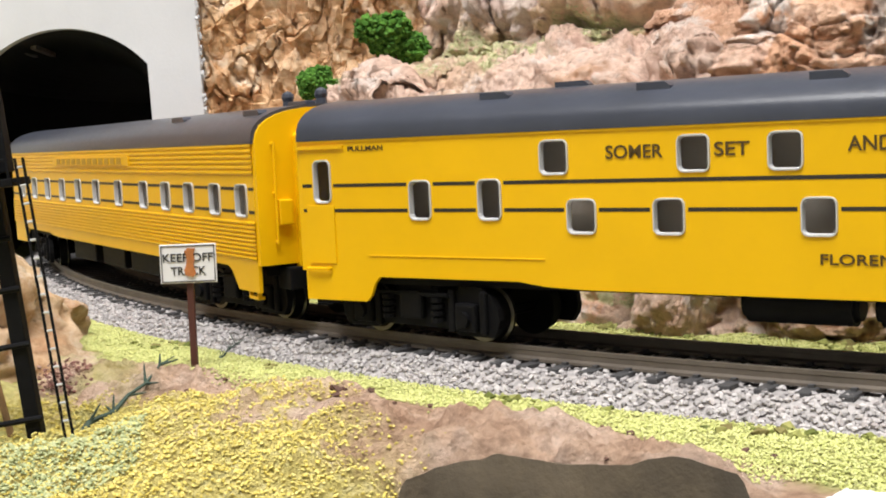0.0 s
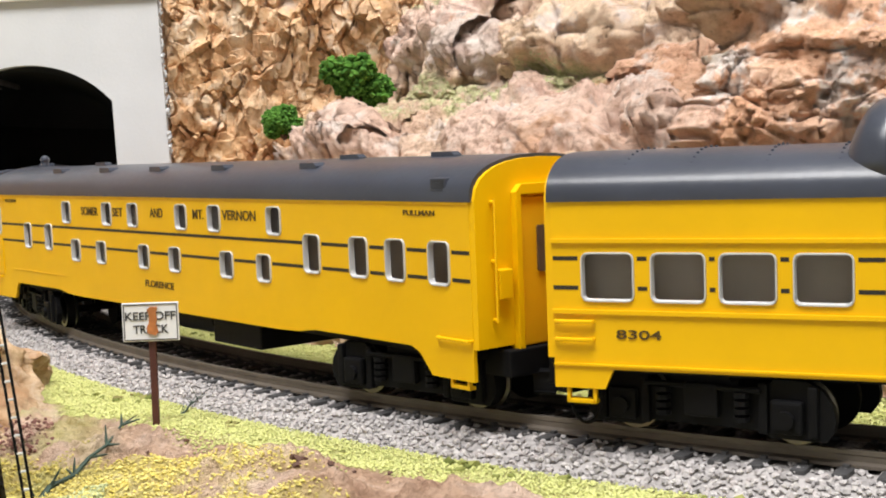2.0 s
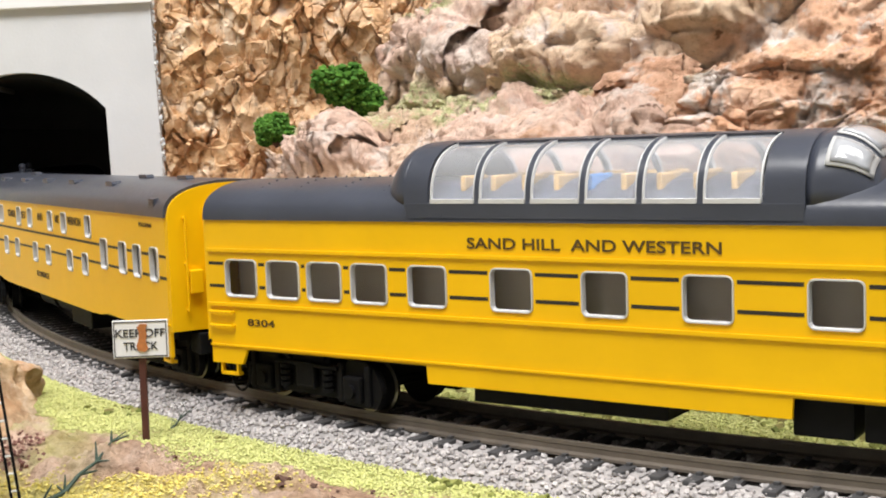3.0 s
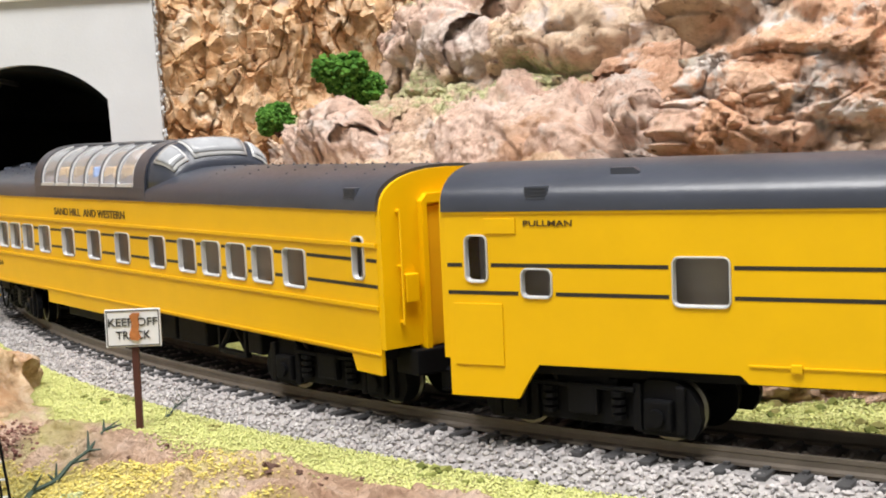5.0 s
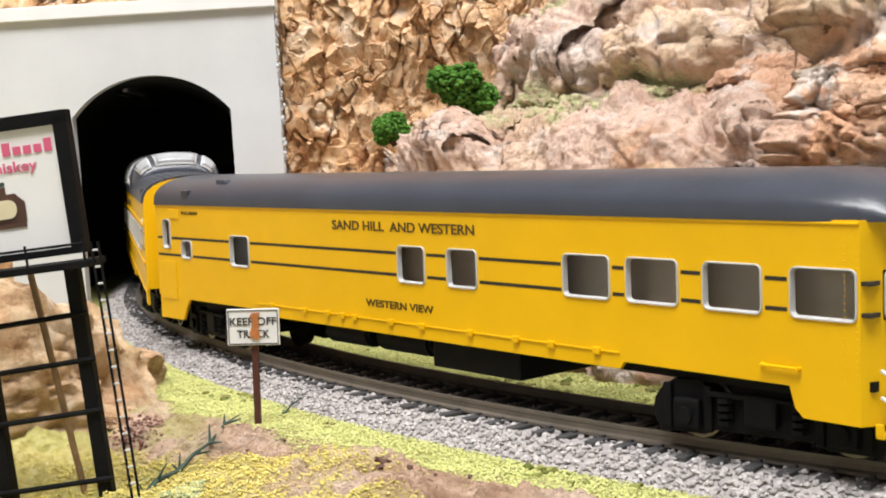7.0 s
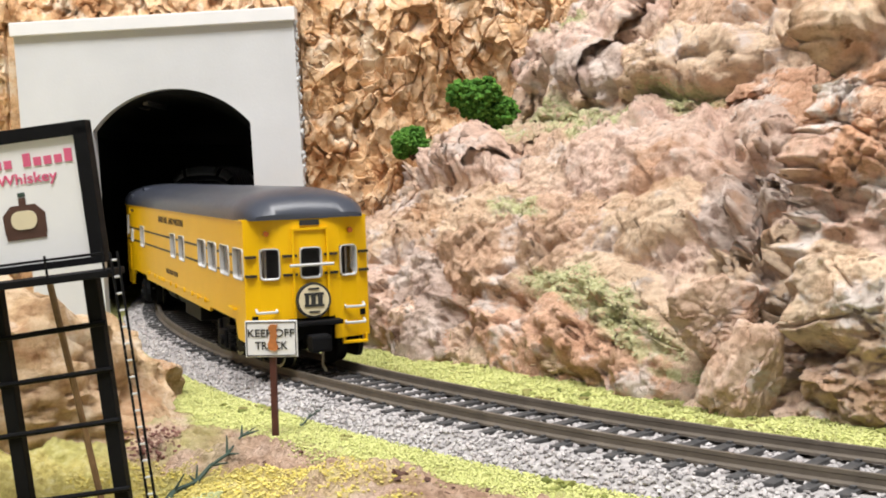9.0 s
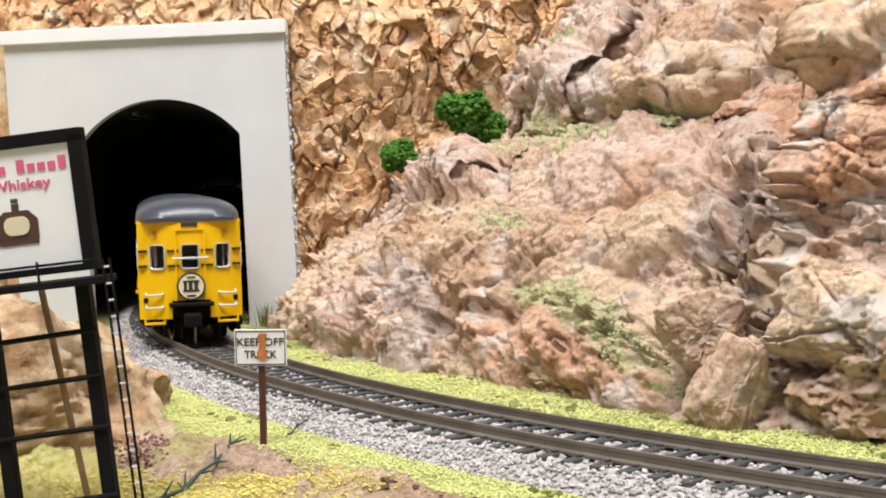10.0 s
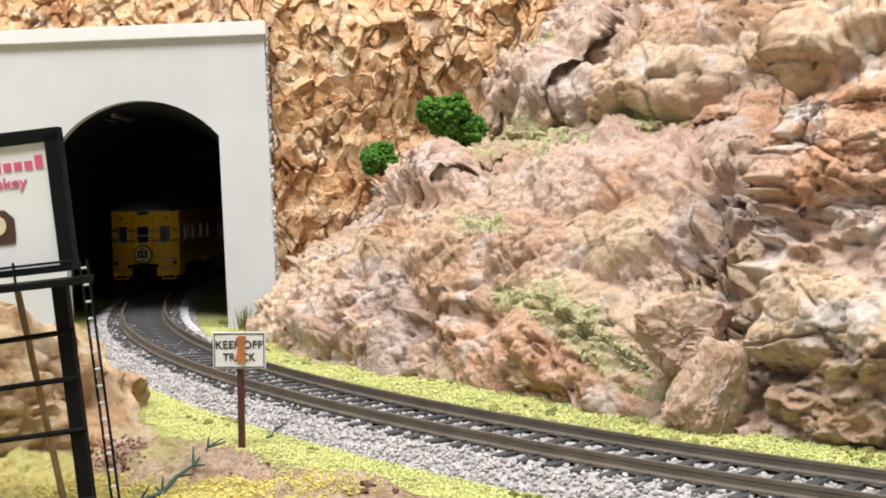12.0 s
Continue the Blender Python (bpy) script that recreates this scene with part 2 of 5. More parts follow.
def letters(name, text, width, height, material, parent, m, label=""):
    cu = bpy.data.curves.new(name, "FONT")
    cu.body, cu.size, cu.extrude, cu.align_x, cu.align_y, cu.offset = text, 1.0, 0.02, "CENTER", "CENTER", 0.012
    ob = new(name, cu)
    bpy.context.view_layer.update()
    me = bpy.data.meshes.new_from_object(ob.evaluated_get(bpy.context.evaluated_depsgraph_get()))
    scene.collection.objects.unlink(ob)
    bpy.data.objects.remove(ob)
    xs = [v.co.x for v in me.vertices]
    ys = [v.co.y for v in me.vertices]
    for v in me.vertices:
        v.co = Vector(((v.co.x - (min(xs) + max(xs)) / 2) * width / (max(xs) - min(xs)),
                       (v.co.y - (min(ys) + max(ys)) / 2) * height / (max(ys) - min(ys)), v.co.z * 0.003))
    me.materials.clear()
    me.materials.append(material)
    out = share(name, me, parent, m)
    if label:
        tagged(out, label)
    return out


# ---- noise on arrays, for rock and soil ----
def lattice(i, j, k, seed):
    h = (i * 374761393 + j * 668265263 + k * 2147483647 + seed * 974634777) & 0xFFFFFFFF
    h = ((h ^ (h >> 13)) * 1274126177) & 0xFFFFFFFF
    h = ((h ^ (h >> 16)) * 2246822519) & 0xFFFFFFFF
    return ((h ^ (h >> 15)) & 0xFFFF) / 65535.0


def value_noise(p, seed):
    i = np.floor(p).astype(np.int64)
    f = p - i
    f = f * f * (3 - 2 * f)
    out = 0
    for dx in (0, 1):
        for dy in (0, 1):
            for dz in (0, 1):
                w = (f[:, 0] if dx else 1 - f[:, 0]) * (f[:, 1] if dy else 1 - f[:, 1]) * (f[:, 2] if dz else 1 - f[:, 2])
                out = out + w * lattice(i[:, 0] + dx, i[:, 1] + dy, i[:, 2] + dz, seed)
    return out


def cloud(p, size, seed, octaves=4, gain=0.5):
    out, amp, q = 0, 1.0, p / size
    for o in range(octaves):
        out = out + amp * (value_noise(q, seed + o * 17) - 0.5)
        q, amp = q * 2.03 + 11.3, amp * gain
    return out


def shards(p, size, seed, slope=1.0):
    """Broken rock: every cell is a tilted flat; returns its height (in sizes) and the distance to the crack."""
    q = p / size
    i = np.floor(q).astype(np.int64)
    d1 = np.full(len(q), 9.0)
    d2 = np.full(len(q), 9.0)
    best = np.zeros(len(q))
    for dx in (-1, 0, 1):
        for dy in (-1, 0, 1):
            for dz in (-1, 0, 1):
                c = (i[:, 0] + dx, i[:, 1] + dy, i[:, 2] + dz)
                o = np.stack([c[k] + lattice(*c, seed + 31 * k) for k in range(3)], 1)
                v = q - o
                d = (v * v).sum(1)
                g = np.stack([lattice(*c, seed + 101 + 13 * k) - 0.5 for k in range(3)], 1)
                h = lattice(*c, seed + 7) - 0.5 + slope * 2 * (v * g).sum(1)
                closer = d < d1
                d2 = np.where(closer, d1, np.minimum(d2, d))
                best = np.where(closer, h, best)
                d1 = np.where(closer, d, d1)
    return best, np.sqrt(d2) - np.sqrt(d1)


def grid_faces(nu, nv):
    k = np.arange((nu - 1) * (nv - 1))
    i, j = k // (nv - 1), k % (nv - 1)
    a = i * nv + j
    return np.stack([a, a + nv, a + nv + 1, a + 1], 1).tolist()


def rise(e0, e1, x):
    t = np.clip((x - e0) / (e1 - e0), 0, 1)
    return t * t * (3 - 2 * t)


def pebbles(points, sizes, rng, flat=0.75):
    """Small broken lumps, one mesh: verts and faces."""
    base = np.array([(0, 0, 1), (0.9, 0.1, 0.35), (-0.3, 0.85, 0.4), (-0.7, -0.6, 0.3), (0.35, -0.85, 0.25), (0.6, 0.5, -0.6), (-0.75, 0.25, -0.6), (0.1, -0.55, -0.8)])
    tri = [(0, 1, 2), (0, 2, 3), (0, 3, 4), (0, 4, 1), (1, 5, 2), (2, 5, 6), (2, 6, 3), (3, 6, 7), (3, 7, 4), (4, 7, 1), (1, 7, 5), (5, 7, 6)]
    n = len(points)
    v = base[None] * (1 + rng.uniform(-0.35, 0.35, (n, 8, 3)))
    a = rng.uniform(0, 6.283, n)
    b = rng.uniform(-0.9, 0.9, n)
    ca, sa, cb, sb = np.cos(a)[:, None], np.sin(a)[:, None], np.cos(b)[:, None], np.sin(b)[:, None]
    x, y, z = v[:, :, 0], v[:, :, 1], v[:, :, 2]
    y, z = y * cb - z * sb, y * sb + z * cb
    x, y = x * ca - y * sa, x * sa + y * ca
    v = np.stack([x, y, z * flat], 2) * sizes[:, None, None] + points[:, None, :]
    f = (np.array(tri)[None] + 8 * np.arange(n)[:, None, None]).reshape(-1, 3)
    return v.reshape(-1, 3), f.tolist()


# ---- ground ----
def easing(deg):
    """How far the line widens out of the circle inside the tunnel."""
    return 0.028 * (1 - rise(-28.0, 12.5, deg))


def track_point(deg, out=0.0, z=0.0):
    a = radians(deg)
    out = out + float(easing(deg))
    return Vector((CX - (RAD + out) * math.cos(a), CY - (RAD + out) * math.sin(a), z))


def bank_edge(x):
    return np.interp(x, [-0.30, -0.08, -0.03, -0.008, 0.0, 0.009, 0.020, 0.037, 0.08, 0.2], [0.13, 0.105, 0.092, 0.078, 0.067, 0.061, 0.058, 0.0555, 0.056, 0.056])


def ground_height(x, y):
    d = np.hypot(x - CX, y - CY) - RAD
    p = np.stack([x, y, 0 * x], 1)
    z = -0.0066 + 0.0045 * rise(0.034, 0.052, d) * rise(-0.050, -0.02, x) * (1 - rise(0.028, 0.044, x))
    z = z - 0.004 * rise(0.050, 0.085, d) * (1 - rise(-0.070, -0.035, x))
    z = z + 0.0016 * cloud(p, 0.022, 5) * rise(0.024, 0.036, np.abs(d)) + 0.0062 * cloud(p, 0.011, 9, 6, 0.62) * rise(0.036, 0.050, d) * (1 - 0.8 * rise(0.030, 0.044, x))
    over = d - bank_edge(x) - 0.006 * cloud(p, 0.02, 21) * (1 - rise(-0.02, -0.005, x))
    steep = np.interp(x, [-0.06, -0.02, 0.005], [0.40, 0.55, 2.4])
    return z - np.clip(over, 0, 0.05) * steep


def dryness(x, y, d):
    """Where yellow straw turf covers the dirt of the front bank."""
    p = np.stack([x, y, 0 * x], 1)
    edge = d + 0.022 * cloud(p, 0.018, 18, 5, 0.65)
    return rise(0.054, 0.074, edge) * (1 - rise(-0.012, 0.006, x + 0.01 * cloud(p, 0.02, 3)))


def build_ground():
    gx = np.interp(np.linspace(0, 1, 620), [0, 0.07, 0.93, 1], [-0.36, -0.11, 0.10, 0.50])
    gy = np.interp(np.linspace(0, 1, 520), [0, 0.04, 0.84, 1], [0.06, 0.135, 0.31, 0.74])
    nx, ny = len(gx), len(gy)
    gx, gy = np.meshgrid(gx, gy, indexing="ij")
    x, y = gx.ravel(), gy.ravel()
    z = ground_height(x, y)
    ob = sheet("ground", np.stack([x, y, z], 1), grid_faces(nx, ny), GROUND, smooth=True)
    d = np.hypot(x - CX, y - CY) - RAD
    p = np.stack([x, y, 0 * x], 1)
    wob = 0.02 * cloud(p, 0.02, 3)
    reach = d - 0.014 * rise(0.030, 0.046, x) - 0.006 * (1 - rise(-0.05, -0.02, x))
    cover = 1 - rise(0.031, 0.042, reach + wob) + 0.5 * (1 - rise(-0.065, -0.045, x)) * rise(-0.05, 0.2, cloud(p, 0.012, 8))
    at = ob.data.attributes.new("cover", "FLOAT", "POINT")
    at.data.foreach_set("value", np.clip(cover, 0, 1))
    dry = dryness(x, y, d)
    at = ob.data.attributes.new("dry", "FLOAT", "POINT")
    at.data.foreach_set("value", np.clip(dry, 0, 1))
    tagged(ob, "dirt and yellow-green turf ground of the layout", "ground", kind="structure")


build_ground()


def build_bank_shade():
    """The front of the bank below its edge, with its shade put into the dark brown."""
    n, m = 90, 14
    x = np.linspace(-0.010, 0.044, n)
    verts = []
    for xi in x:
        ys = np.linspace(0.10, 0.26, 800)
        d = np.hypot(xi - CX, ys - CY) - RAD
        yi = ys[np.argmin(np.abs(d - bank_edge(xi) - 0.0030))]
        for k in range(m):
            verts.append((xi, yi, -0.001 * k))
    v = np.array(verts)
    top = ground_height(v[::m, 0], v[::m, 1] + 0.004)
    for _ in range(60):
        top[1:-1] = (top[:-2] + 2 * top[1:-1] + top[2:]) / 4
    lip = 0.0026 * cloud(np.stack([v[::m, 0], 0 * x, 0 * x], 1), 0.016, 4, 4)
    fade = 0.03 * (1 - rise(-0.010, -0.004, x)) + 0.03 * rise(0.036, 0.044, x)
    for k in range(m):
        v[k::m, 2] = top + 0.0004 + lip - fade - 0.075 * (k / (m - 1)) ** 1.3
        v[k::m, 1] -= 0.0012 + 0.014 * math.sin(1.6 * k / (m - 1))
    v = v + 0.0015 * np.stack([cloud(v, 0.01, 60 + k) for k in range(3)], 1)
    ob = sheet("shaded_bank_front", v, grid_faces(n, m), BANK_SHADE, smooth=True)
    tagged(ob, "rough brown bank front, its colour darkened for shade", "bank", kind="structure")


build_bank_shade()
rng = np.random.default_rng(4)


def bed_height(d):
    return -0.0027 - 0.0002 * (1 - rise(0.0085, 0.0105, np.abs(d))) - 0.0050 * rise(0.0150, 0.0262, np.abs(d))


def build_ballast():
    nu, nv = 300, 25
    uu, vv = np.meshgrid(np.radians(np.linspace(-18, 84, nu)), np.linspace(-0.028, 0.028, nv), indexing="ij")
    u, v = uu.ravel(), vv.ravel()
    wide = RAD + v + easing(np.degrees(u))
    verts = np.stack([CX - wide * np.cos(u), CY - wide * np.sin(u), bed_height(v) - 0.0006], 1)
    bed = sheet("ballast_bed", verts, grid_faces(nu, nv), painted("grey_ballast_dust", (0.34, 0.32, 0.315), 0.9, 0.3, 400, bump=0.8), smooth=True)
    tagged(bed, "grey raised ballast bed under the curved track", "ballast", kind="structure")
    n = 32000
    u = np.radians(np.concatenate([rng.uniform(20, 70, int(n * 0.8)), rng.uniform(-12, 20, n - int(n * 0.8))]))
    v = np.where(rng.random(n) < 0.52, 0.0115 + 0.0165 * np.sqrt(rng.random(n)), rng.uniform(-0.026, 0.0115, n))
    keep = (np.abs(np.abs(v) - 0.0086) > 0.0013)
    u, v = u[keep], v[keep]
    s = rng.uniform(0.00040, 0.00082, len(u))
    wide = RAD + v + easing(np.degrees(u))
    pts = np.stack([CX - wide * np.cos(u), CY - wide * np.sin(u), bed_height(v) - 0.0003], 1)
    pts[:, 2] -= np.where(np.abs(v) < 0.0105, 0.0001, 0)
    ve, fa = pebbles(pts, s, rng)
    ob = sheet("ballast_stones", ve, fa, GRAVEL)
    tagged(ob, "loose angular grey ballast stones along the track", "gravel", kind="stuff")


build_ballast()


def build_track():
    track = tagged(new("railway_track"), "curved model railway track with brown rails on black ties", "track")
    for side, out in (("outer", 0.00865), ("inner", -0.00865)):
        sect = [(-0.0014, -0.0026), (0.0014, -0.0026), (0.0014, -0.0021), (0.00035, -0.0018), (0.00035, -0.0009), (0.00046, -0.0007), (0.00046, 0.0),
                (-0.00046, 0.0), (-0.00046, -0.0007), (-0.00035, -0.0009), (-0.00035, -0.0018), (-0.0014, -0.0021)]
        ns, m = 160, len(sect)
        verts, faces = [], []
        for i in range(ns):
            a = -20 + 104 * i / (ns - 1)
            verts += [track_point(a, out + o, z) for o, z in sect]
        for i in range(ns - 1):
            for k in range(m):
                faces.append((i * m + k, i * m + (k + 1) % m, (i + 1) * m + (k + 1) % m, (i + 1) * m + k))
        faces += [tuple(range(m))[::-1], tuple(range((ns - 1) * m, ns * m))]
        sheet("rail", verts, faces, RAIL, track)
    tie = boxed(-0.0012, 0.0012, -0.0148, 0.0148, -0.0044, -0.0025, bevel=0.0002)
    tie_ob = part("tie", tie, TIE, track)
    spike = part("rail_chair", boxed(-0.0005, 0.0005, -0.0005, 0.0005, -0.0026, -0.0020), TIE)
    step = math.degrees(0.00645 / RAD)
    n = int(100 / step)
    for i in range(n):
        a = -18 + i * step
        m = Matrix.Translation(track_point(a)) @ pose(0, 0, 0, 0, 0, a - 90 + random.uniform(-0.8, 0.8))
        if i == 0:
            tie_ob.matrix_basis, t = m, tie_ob
        else:
            t = share("tie", tie_ob.data, track, m)
        if 18 < a < 66:
            for y in (-0.0105, -0.0068, 0.0068, 0.0105):
                share("rail_chair", spike.data, t, pose(0, y, 0))
    scene.collection.objects.unlink(spike)
    bpy.data.objects.remove(spike)


build_track()


# ---- rock ----
# rocks of the slope seen from the front: x, z, half width, half height in mm, tilt in degrees, how proud in mm, tint
ROCKS = [(-38, 5, 18, 11, 5, 7, 1), (-60, 3, 14, 9, 20, 4, 0), (-16, 5, 10.5, 15, -15, 6, 3), (-33, 21, 26, 6, 28, 4, 0), (-4, 32, 20, 6.7, 22, 4, 0),
         (11, 21, 19, 11, 20, 6, 4), (-2, 50, 17, 9, 12, 8, 1), (-6, 59, 9.5, 5, 0, 5, 3), (15, 0, 16, 9.6, -10, 7, 2), (33, 2, 18, 10.5, -15, 8, 2),
         (37, 16, 19, 7.5, -22, 6, 0), (28, 31, 20, 10, 20, 6, 4), (50, 35, 22, 9.7, 25, 7, 0), (55, 54, 29, 12, 18, 9, 1), (77, 54, 11, 8.7, 25, 9, 1),
         (68, 39, 15, 7.6, 25, 7, 3), (72, 82, 25, 10.4, 5, 12, 0), (33, 92, 16, 11, 10, 9, 1), (46, 83, 12, 9, 15, 8, 3), (57, 110, 23, 12, 20, 6, 1),
         (85, 102, 21, 9.7, 25, 6, 4), (106, 91, 17, 7.3, 25, 6, 0), (116, 80, 13, 11, 30, 4, 2), (88, 58, 13, 17, 75, 7, 2), (81, 20, 12, 19, 85, 7, 0),
         (98, 35, 10, 20, 80, 5, 1), (112, 62, 12, 24, 80, 6, 2), (108, 20, 12, 20, 80, 6, 3), (83, -1, 13, 5, -10, 2, 4)]
# clefts between them: x, z, half length, half width in mm, tilt, depth in mm
CLEFTS = [(72, 29, 40, 2.0, 88, 9), (66, 30, 8.8, 3.2, 15, 7), (71, 54, 9.8, 2.3, 30, 5), (73, 45, 7.7, 1.2, 8, 4), (-13, 37, 21, 1.2, 10, 3), (84, 40, 8.8, 2.8, -8, 5),
          (91, 34, 5.5, 3.0, 80, 5), (77, 9, 8.8, 3.0, 10, 5), (17, 55, 11, 1.9, 35, 3), (44, 74, 16, 1.6, 10, 3), (103, 83, 10, 1.4, 15, 2.5), (101, 59, 9.9, 1.2, 60, 3), (56, 46, 11, 1.5, 32, 3)]
# turf ledges: x, z, half width, half height in mm, tilt
LEDGES = [(-19, 52, 16, 3.3, 0), (5, 62, 20, 3.7, 3), (31, 68, 16, 4.1, 10), (42, 61, 15, 2.7, 8), (63, 68, 20, 4.2, 8), (37, 100, 11, 3.2, 10), (15, 34, 9.8, 2.5, 0),
          (35, 11, 21, 5.5, -22), (22, 16, 6.6, 3.0, -25), (54, -1, 8, 1.4, -10)]


def oval(q, x, z, hw, hh, tilt, power=2.6):
    """How far the points lie from the middle of a tilted oval, in its radii, and their height in it."""
    a = radians(tilt)
    u, w = q[:, 0] - x / 1000, q[:, 2] - z / 1000
    a1, b1 = (u * math.cos(a) + w * math.sin(a)) * 1000 / hw, (-u * math.sin(a) + w * math.cos(a)) * 1000 / hh
    return (np.abs(a1) ** power + np.abs(b1) ** power) ** (1 / power), b1


def rock_shape(base, seed):
    """How far the rock stands out at each point of its bed, its tint, and where turf lies."""
    warp = np.stack([cloud(base, 0.022, seed + k, 4, 0.6) for k in range(3)], 1)
    q = base + 0.0070 * warp
    d, tint = np.zeros(len(base)), np.full(len(base), 0.5) + 0.8 * cloud(base, 0.03, seed + 61, 3)
    for x, z, hw, hh, tilt, proud, tone in ROCKS:
        near = np.nonzero((np.abs(base[:, 0] - x / 1000) < 0.045) & (np.abs(base[:, 2] - z / 1000) < 0.045))[0]
        r, up = oval(q[near], x, z, hw, hh, tilt)
        h = 0.00085 * proud * np.clip(1.10 - r ** 4.0, 0, 1) * (1 - 0.30 * np.clip(up, -1, 1))
        top = h > d[near]
        d[near] = np.where(top, h, d[near])
        tint[near] = np.where(top & (r < 0.98), tone, tint[near])
    dip = np.array([[0.80, 0.0, -0.50], [0.0, 0.9, 0.0], [0.42, 0.0, 1.35]])
    h2, c2 = shards((base + 0.0025 * warp) @ dip, 0.020, seed + 50, 0.8)
    h3, c3 = shards((base + 0.0012 * warp) @ dip, 0.0085, seed + 80, 1.0)
    h4, c4 = shards(base @ dip, 0.0036, seed + 120, 1.1)
    rough = np.clip(cloud(base, 0.025, seed + 3, 2) * 3 + 0.75, 0.35, 1.3)
    d = d + 0.0030 * h2 + 0.0024 * h3 * rough + 0.0012 * h4 * rough
    d = d + 0.0080 * cloud(base, 0.055, seed + 77, 2) + 0.0022 * cloud(base, 0.0060, seed + 9, 5, 0.66)
    broken = rise(-0.10, 0.15, cloud(base, 0.02, seed + 19, 2))
    d = d - 0.0016 * np.clip(1 - c2 / 0.06, 0, 1) * broken - 0.0007 * np.clip(1 - c3 / 0.08, 0, 1) * broken
    pit = value_noise(base @ dip / 0.0030, seed + 90)
    d = d - 0.0030 * rise(0.76, 0.88, pit) * rough
    for x, z, hl, hw, tilt, deep in CLEFTS:
        near = np.nonzero((np.abs(base[:, 0] - x / 1000) < 0.05) & (np.abs(base[:, 2] - z / 1000) < 0.05))[0]
        r, up = oval(q[near], x, z, hl, hw * 1.5, tilt, 2.0)
        d[near] -= 0.001 * deep * (1 - rise(0.35, 1.1, r))
    turf = np.zeros(len(base))
    for x, z, hw, hh, tilt in LEDGES:
        r, up = oval(q, x, z, hw, hh * 1.25, tilt, 2.0)
        turf = np.maximum(turf, 1 - rise(0.55, 1.15, r))
    return d, tint, turf


FOOT = np.array([(-0.071, 0.518), (-0.070, 0.505), (-0.0665, 0.478), (-0.042, 0.4075), (0.0176, 0.342), (0.0488, 0.297), (0.068, 0.283), (0.0854, 0.2676), (0.111, 0.2544), (0.154, 0.239), (0.25, 0.210), (0.40, 0.190)])


def foot_line(n):
    seg = np.r_[0, np.cumsum(np.hypot(*np.diff(FOOT, axis=0).T))]
    s = np.linspace(0, seg[-1], n)
    x, y = np.interp(s, seg, FOOT[:, 0]), np.interp(s, seg, FOOT[:, 1])
    for _ in range(int(n * 0.02)):
        x[1:-1], y[1:-1] = (x[:-2] + 2 * x[1:-1] + x[2:]) / 4, (y[:-2] + 2 * y[1:-1] + y[2:]) / 4
    return s, x, y


ZS = np.array([-0.016, -0.008, 0.020, 0.048, 0.056, 0.061, 0.065, 0.085, 0.105, 0.170])
BACK_SLOPE = np.array([-0.002, 0.0, 0.020, 0.048, 0.056, 0.072, 0.084, 0.092, 0.110, 0.165])
BACK_COLUMN = np.array([0.0, 0.0, 0.003, 0.010, 0.012, 0.013, 0.015, 0.022, 0.032, 0.068])


def build_slope():
    m = 400
    s, x, y = foot_line(720)
    far = np.interp(0.145, x, s)
    ss = np.concatenate([np.linspace(0, far, 860, endpoint=False), np.linspace(far, s[-1], 60)])
    x, y, s = np.interp(ss, s, x), np.interp(ss, s, y), ss
    n = len(s)
    tx, ty = np.gradient(x, s), np.gradient(y, s)
    ln = np.hypot(tx, ty)
    bx, by = -ty / ln, tx / ln
    zz = np.concatenate([np.linspace(-0.016, 0.055, 190, endpoint=False), np.linspace(0.055, 0.068, 60, endpoint=False), np.linspace(0.068, 0.165, m - 250)])
    col = rise(0.060, 0.072, x)
    lump = 0.010 * cloud(np.stack([s, 0 * s, 0 * s], 1), 0.05, 12, 2)
    back = (1 - col)[:, None] * np.interp(zz, ZS, BACK_SLOPE)[None] + col[:, None] * np.interp(zz, ZS, BACK_COLUMN)[None]
    back = back + lump[:, None] * rise(0.0, 0.05, zz)[None]
    base = np.stack([x[:, None] + bx[:, None] * back, y[:, None] + by[:, None] * back, np.repeat(zz[None], n, 0)], 2)
    nor = np.cross(np.gradient(base, axis=0), np.gradient(base, axis=1))
    nor /= np.linalg.norm(nor, axis=2, keepdims=True) + 1e-12
    nor = nor * np.where(nor[:, :, 1:2] > 0, -1, 1)
    for _ in range(6):
        nor[:, 1:-1] = (nor[:, :-2] + 2 * nor[:, 1:-1] + nor[:, 2:]) / 4
    base, nor = base.reshape(-1, 3), nor.reshape(-1, 3)
    d, tint, turf = rock_shape(base, 40)
    v = base + nor * d[:, None]
    split = np.searchsorted(x[20:], 0.066) + 20
    for name, lo, hi, mat, label in (("rock_slope", 0, split + 1, CLIFF, "tan and pink plaster rock slope with pale turf ledges"),
                                     ("rock_column", split, n, NEARROCK, "orange and grey cracked rock face beside the slope")):
        ob = sheet(name, v[lo * m:hi * m], grid_faces(hi - lo, m), mat, smooth=True)
        for key, value in (("tint", tint / 4), ("turf", turf)):
            ob.data.attributes.new(key, "FLOAT", "POINT").data.foreach_set("value", np.clip(value[lo * m:hi * m], 0, 1))
        tagged(ob, label, "rock", kind="structure")
    return v.reshape(n, m, 3), turf.reshape(n, m)


SLOPE, SLOPE_TURF = build_slope()


def arch_outline():
    """A flat round arch: a part of a circle on upright jambs."""
    pts = [(-0.032, -0.012), (-0.032, 0.0685)]
    r = 0.0411
    for k in range(1, 20):
        x = -0.032 + 0.064 * k / 20
        pts.append((x, 0.0685 + math.sqrt(r * r - x * x) - math.sqrt(r * r - 0.032 ** 2)))
    return pts + [(0.032, 0.0685), (0.032, -0.012)]


PY = 0.505


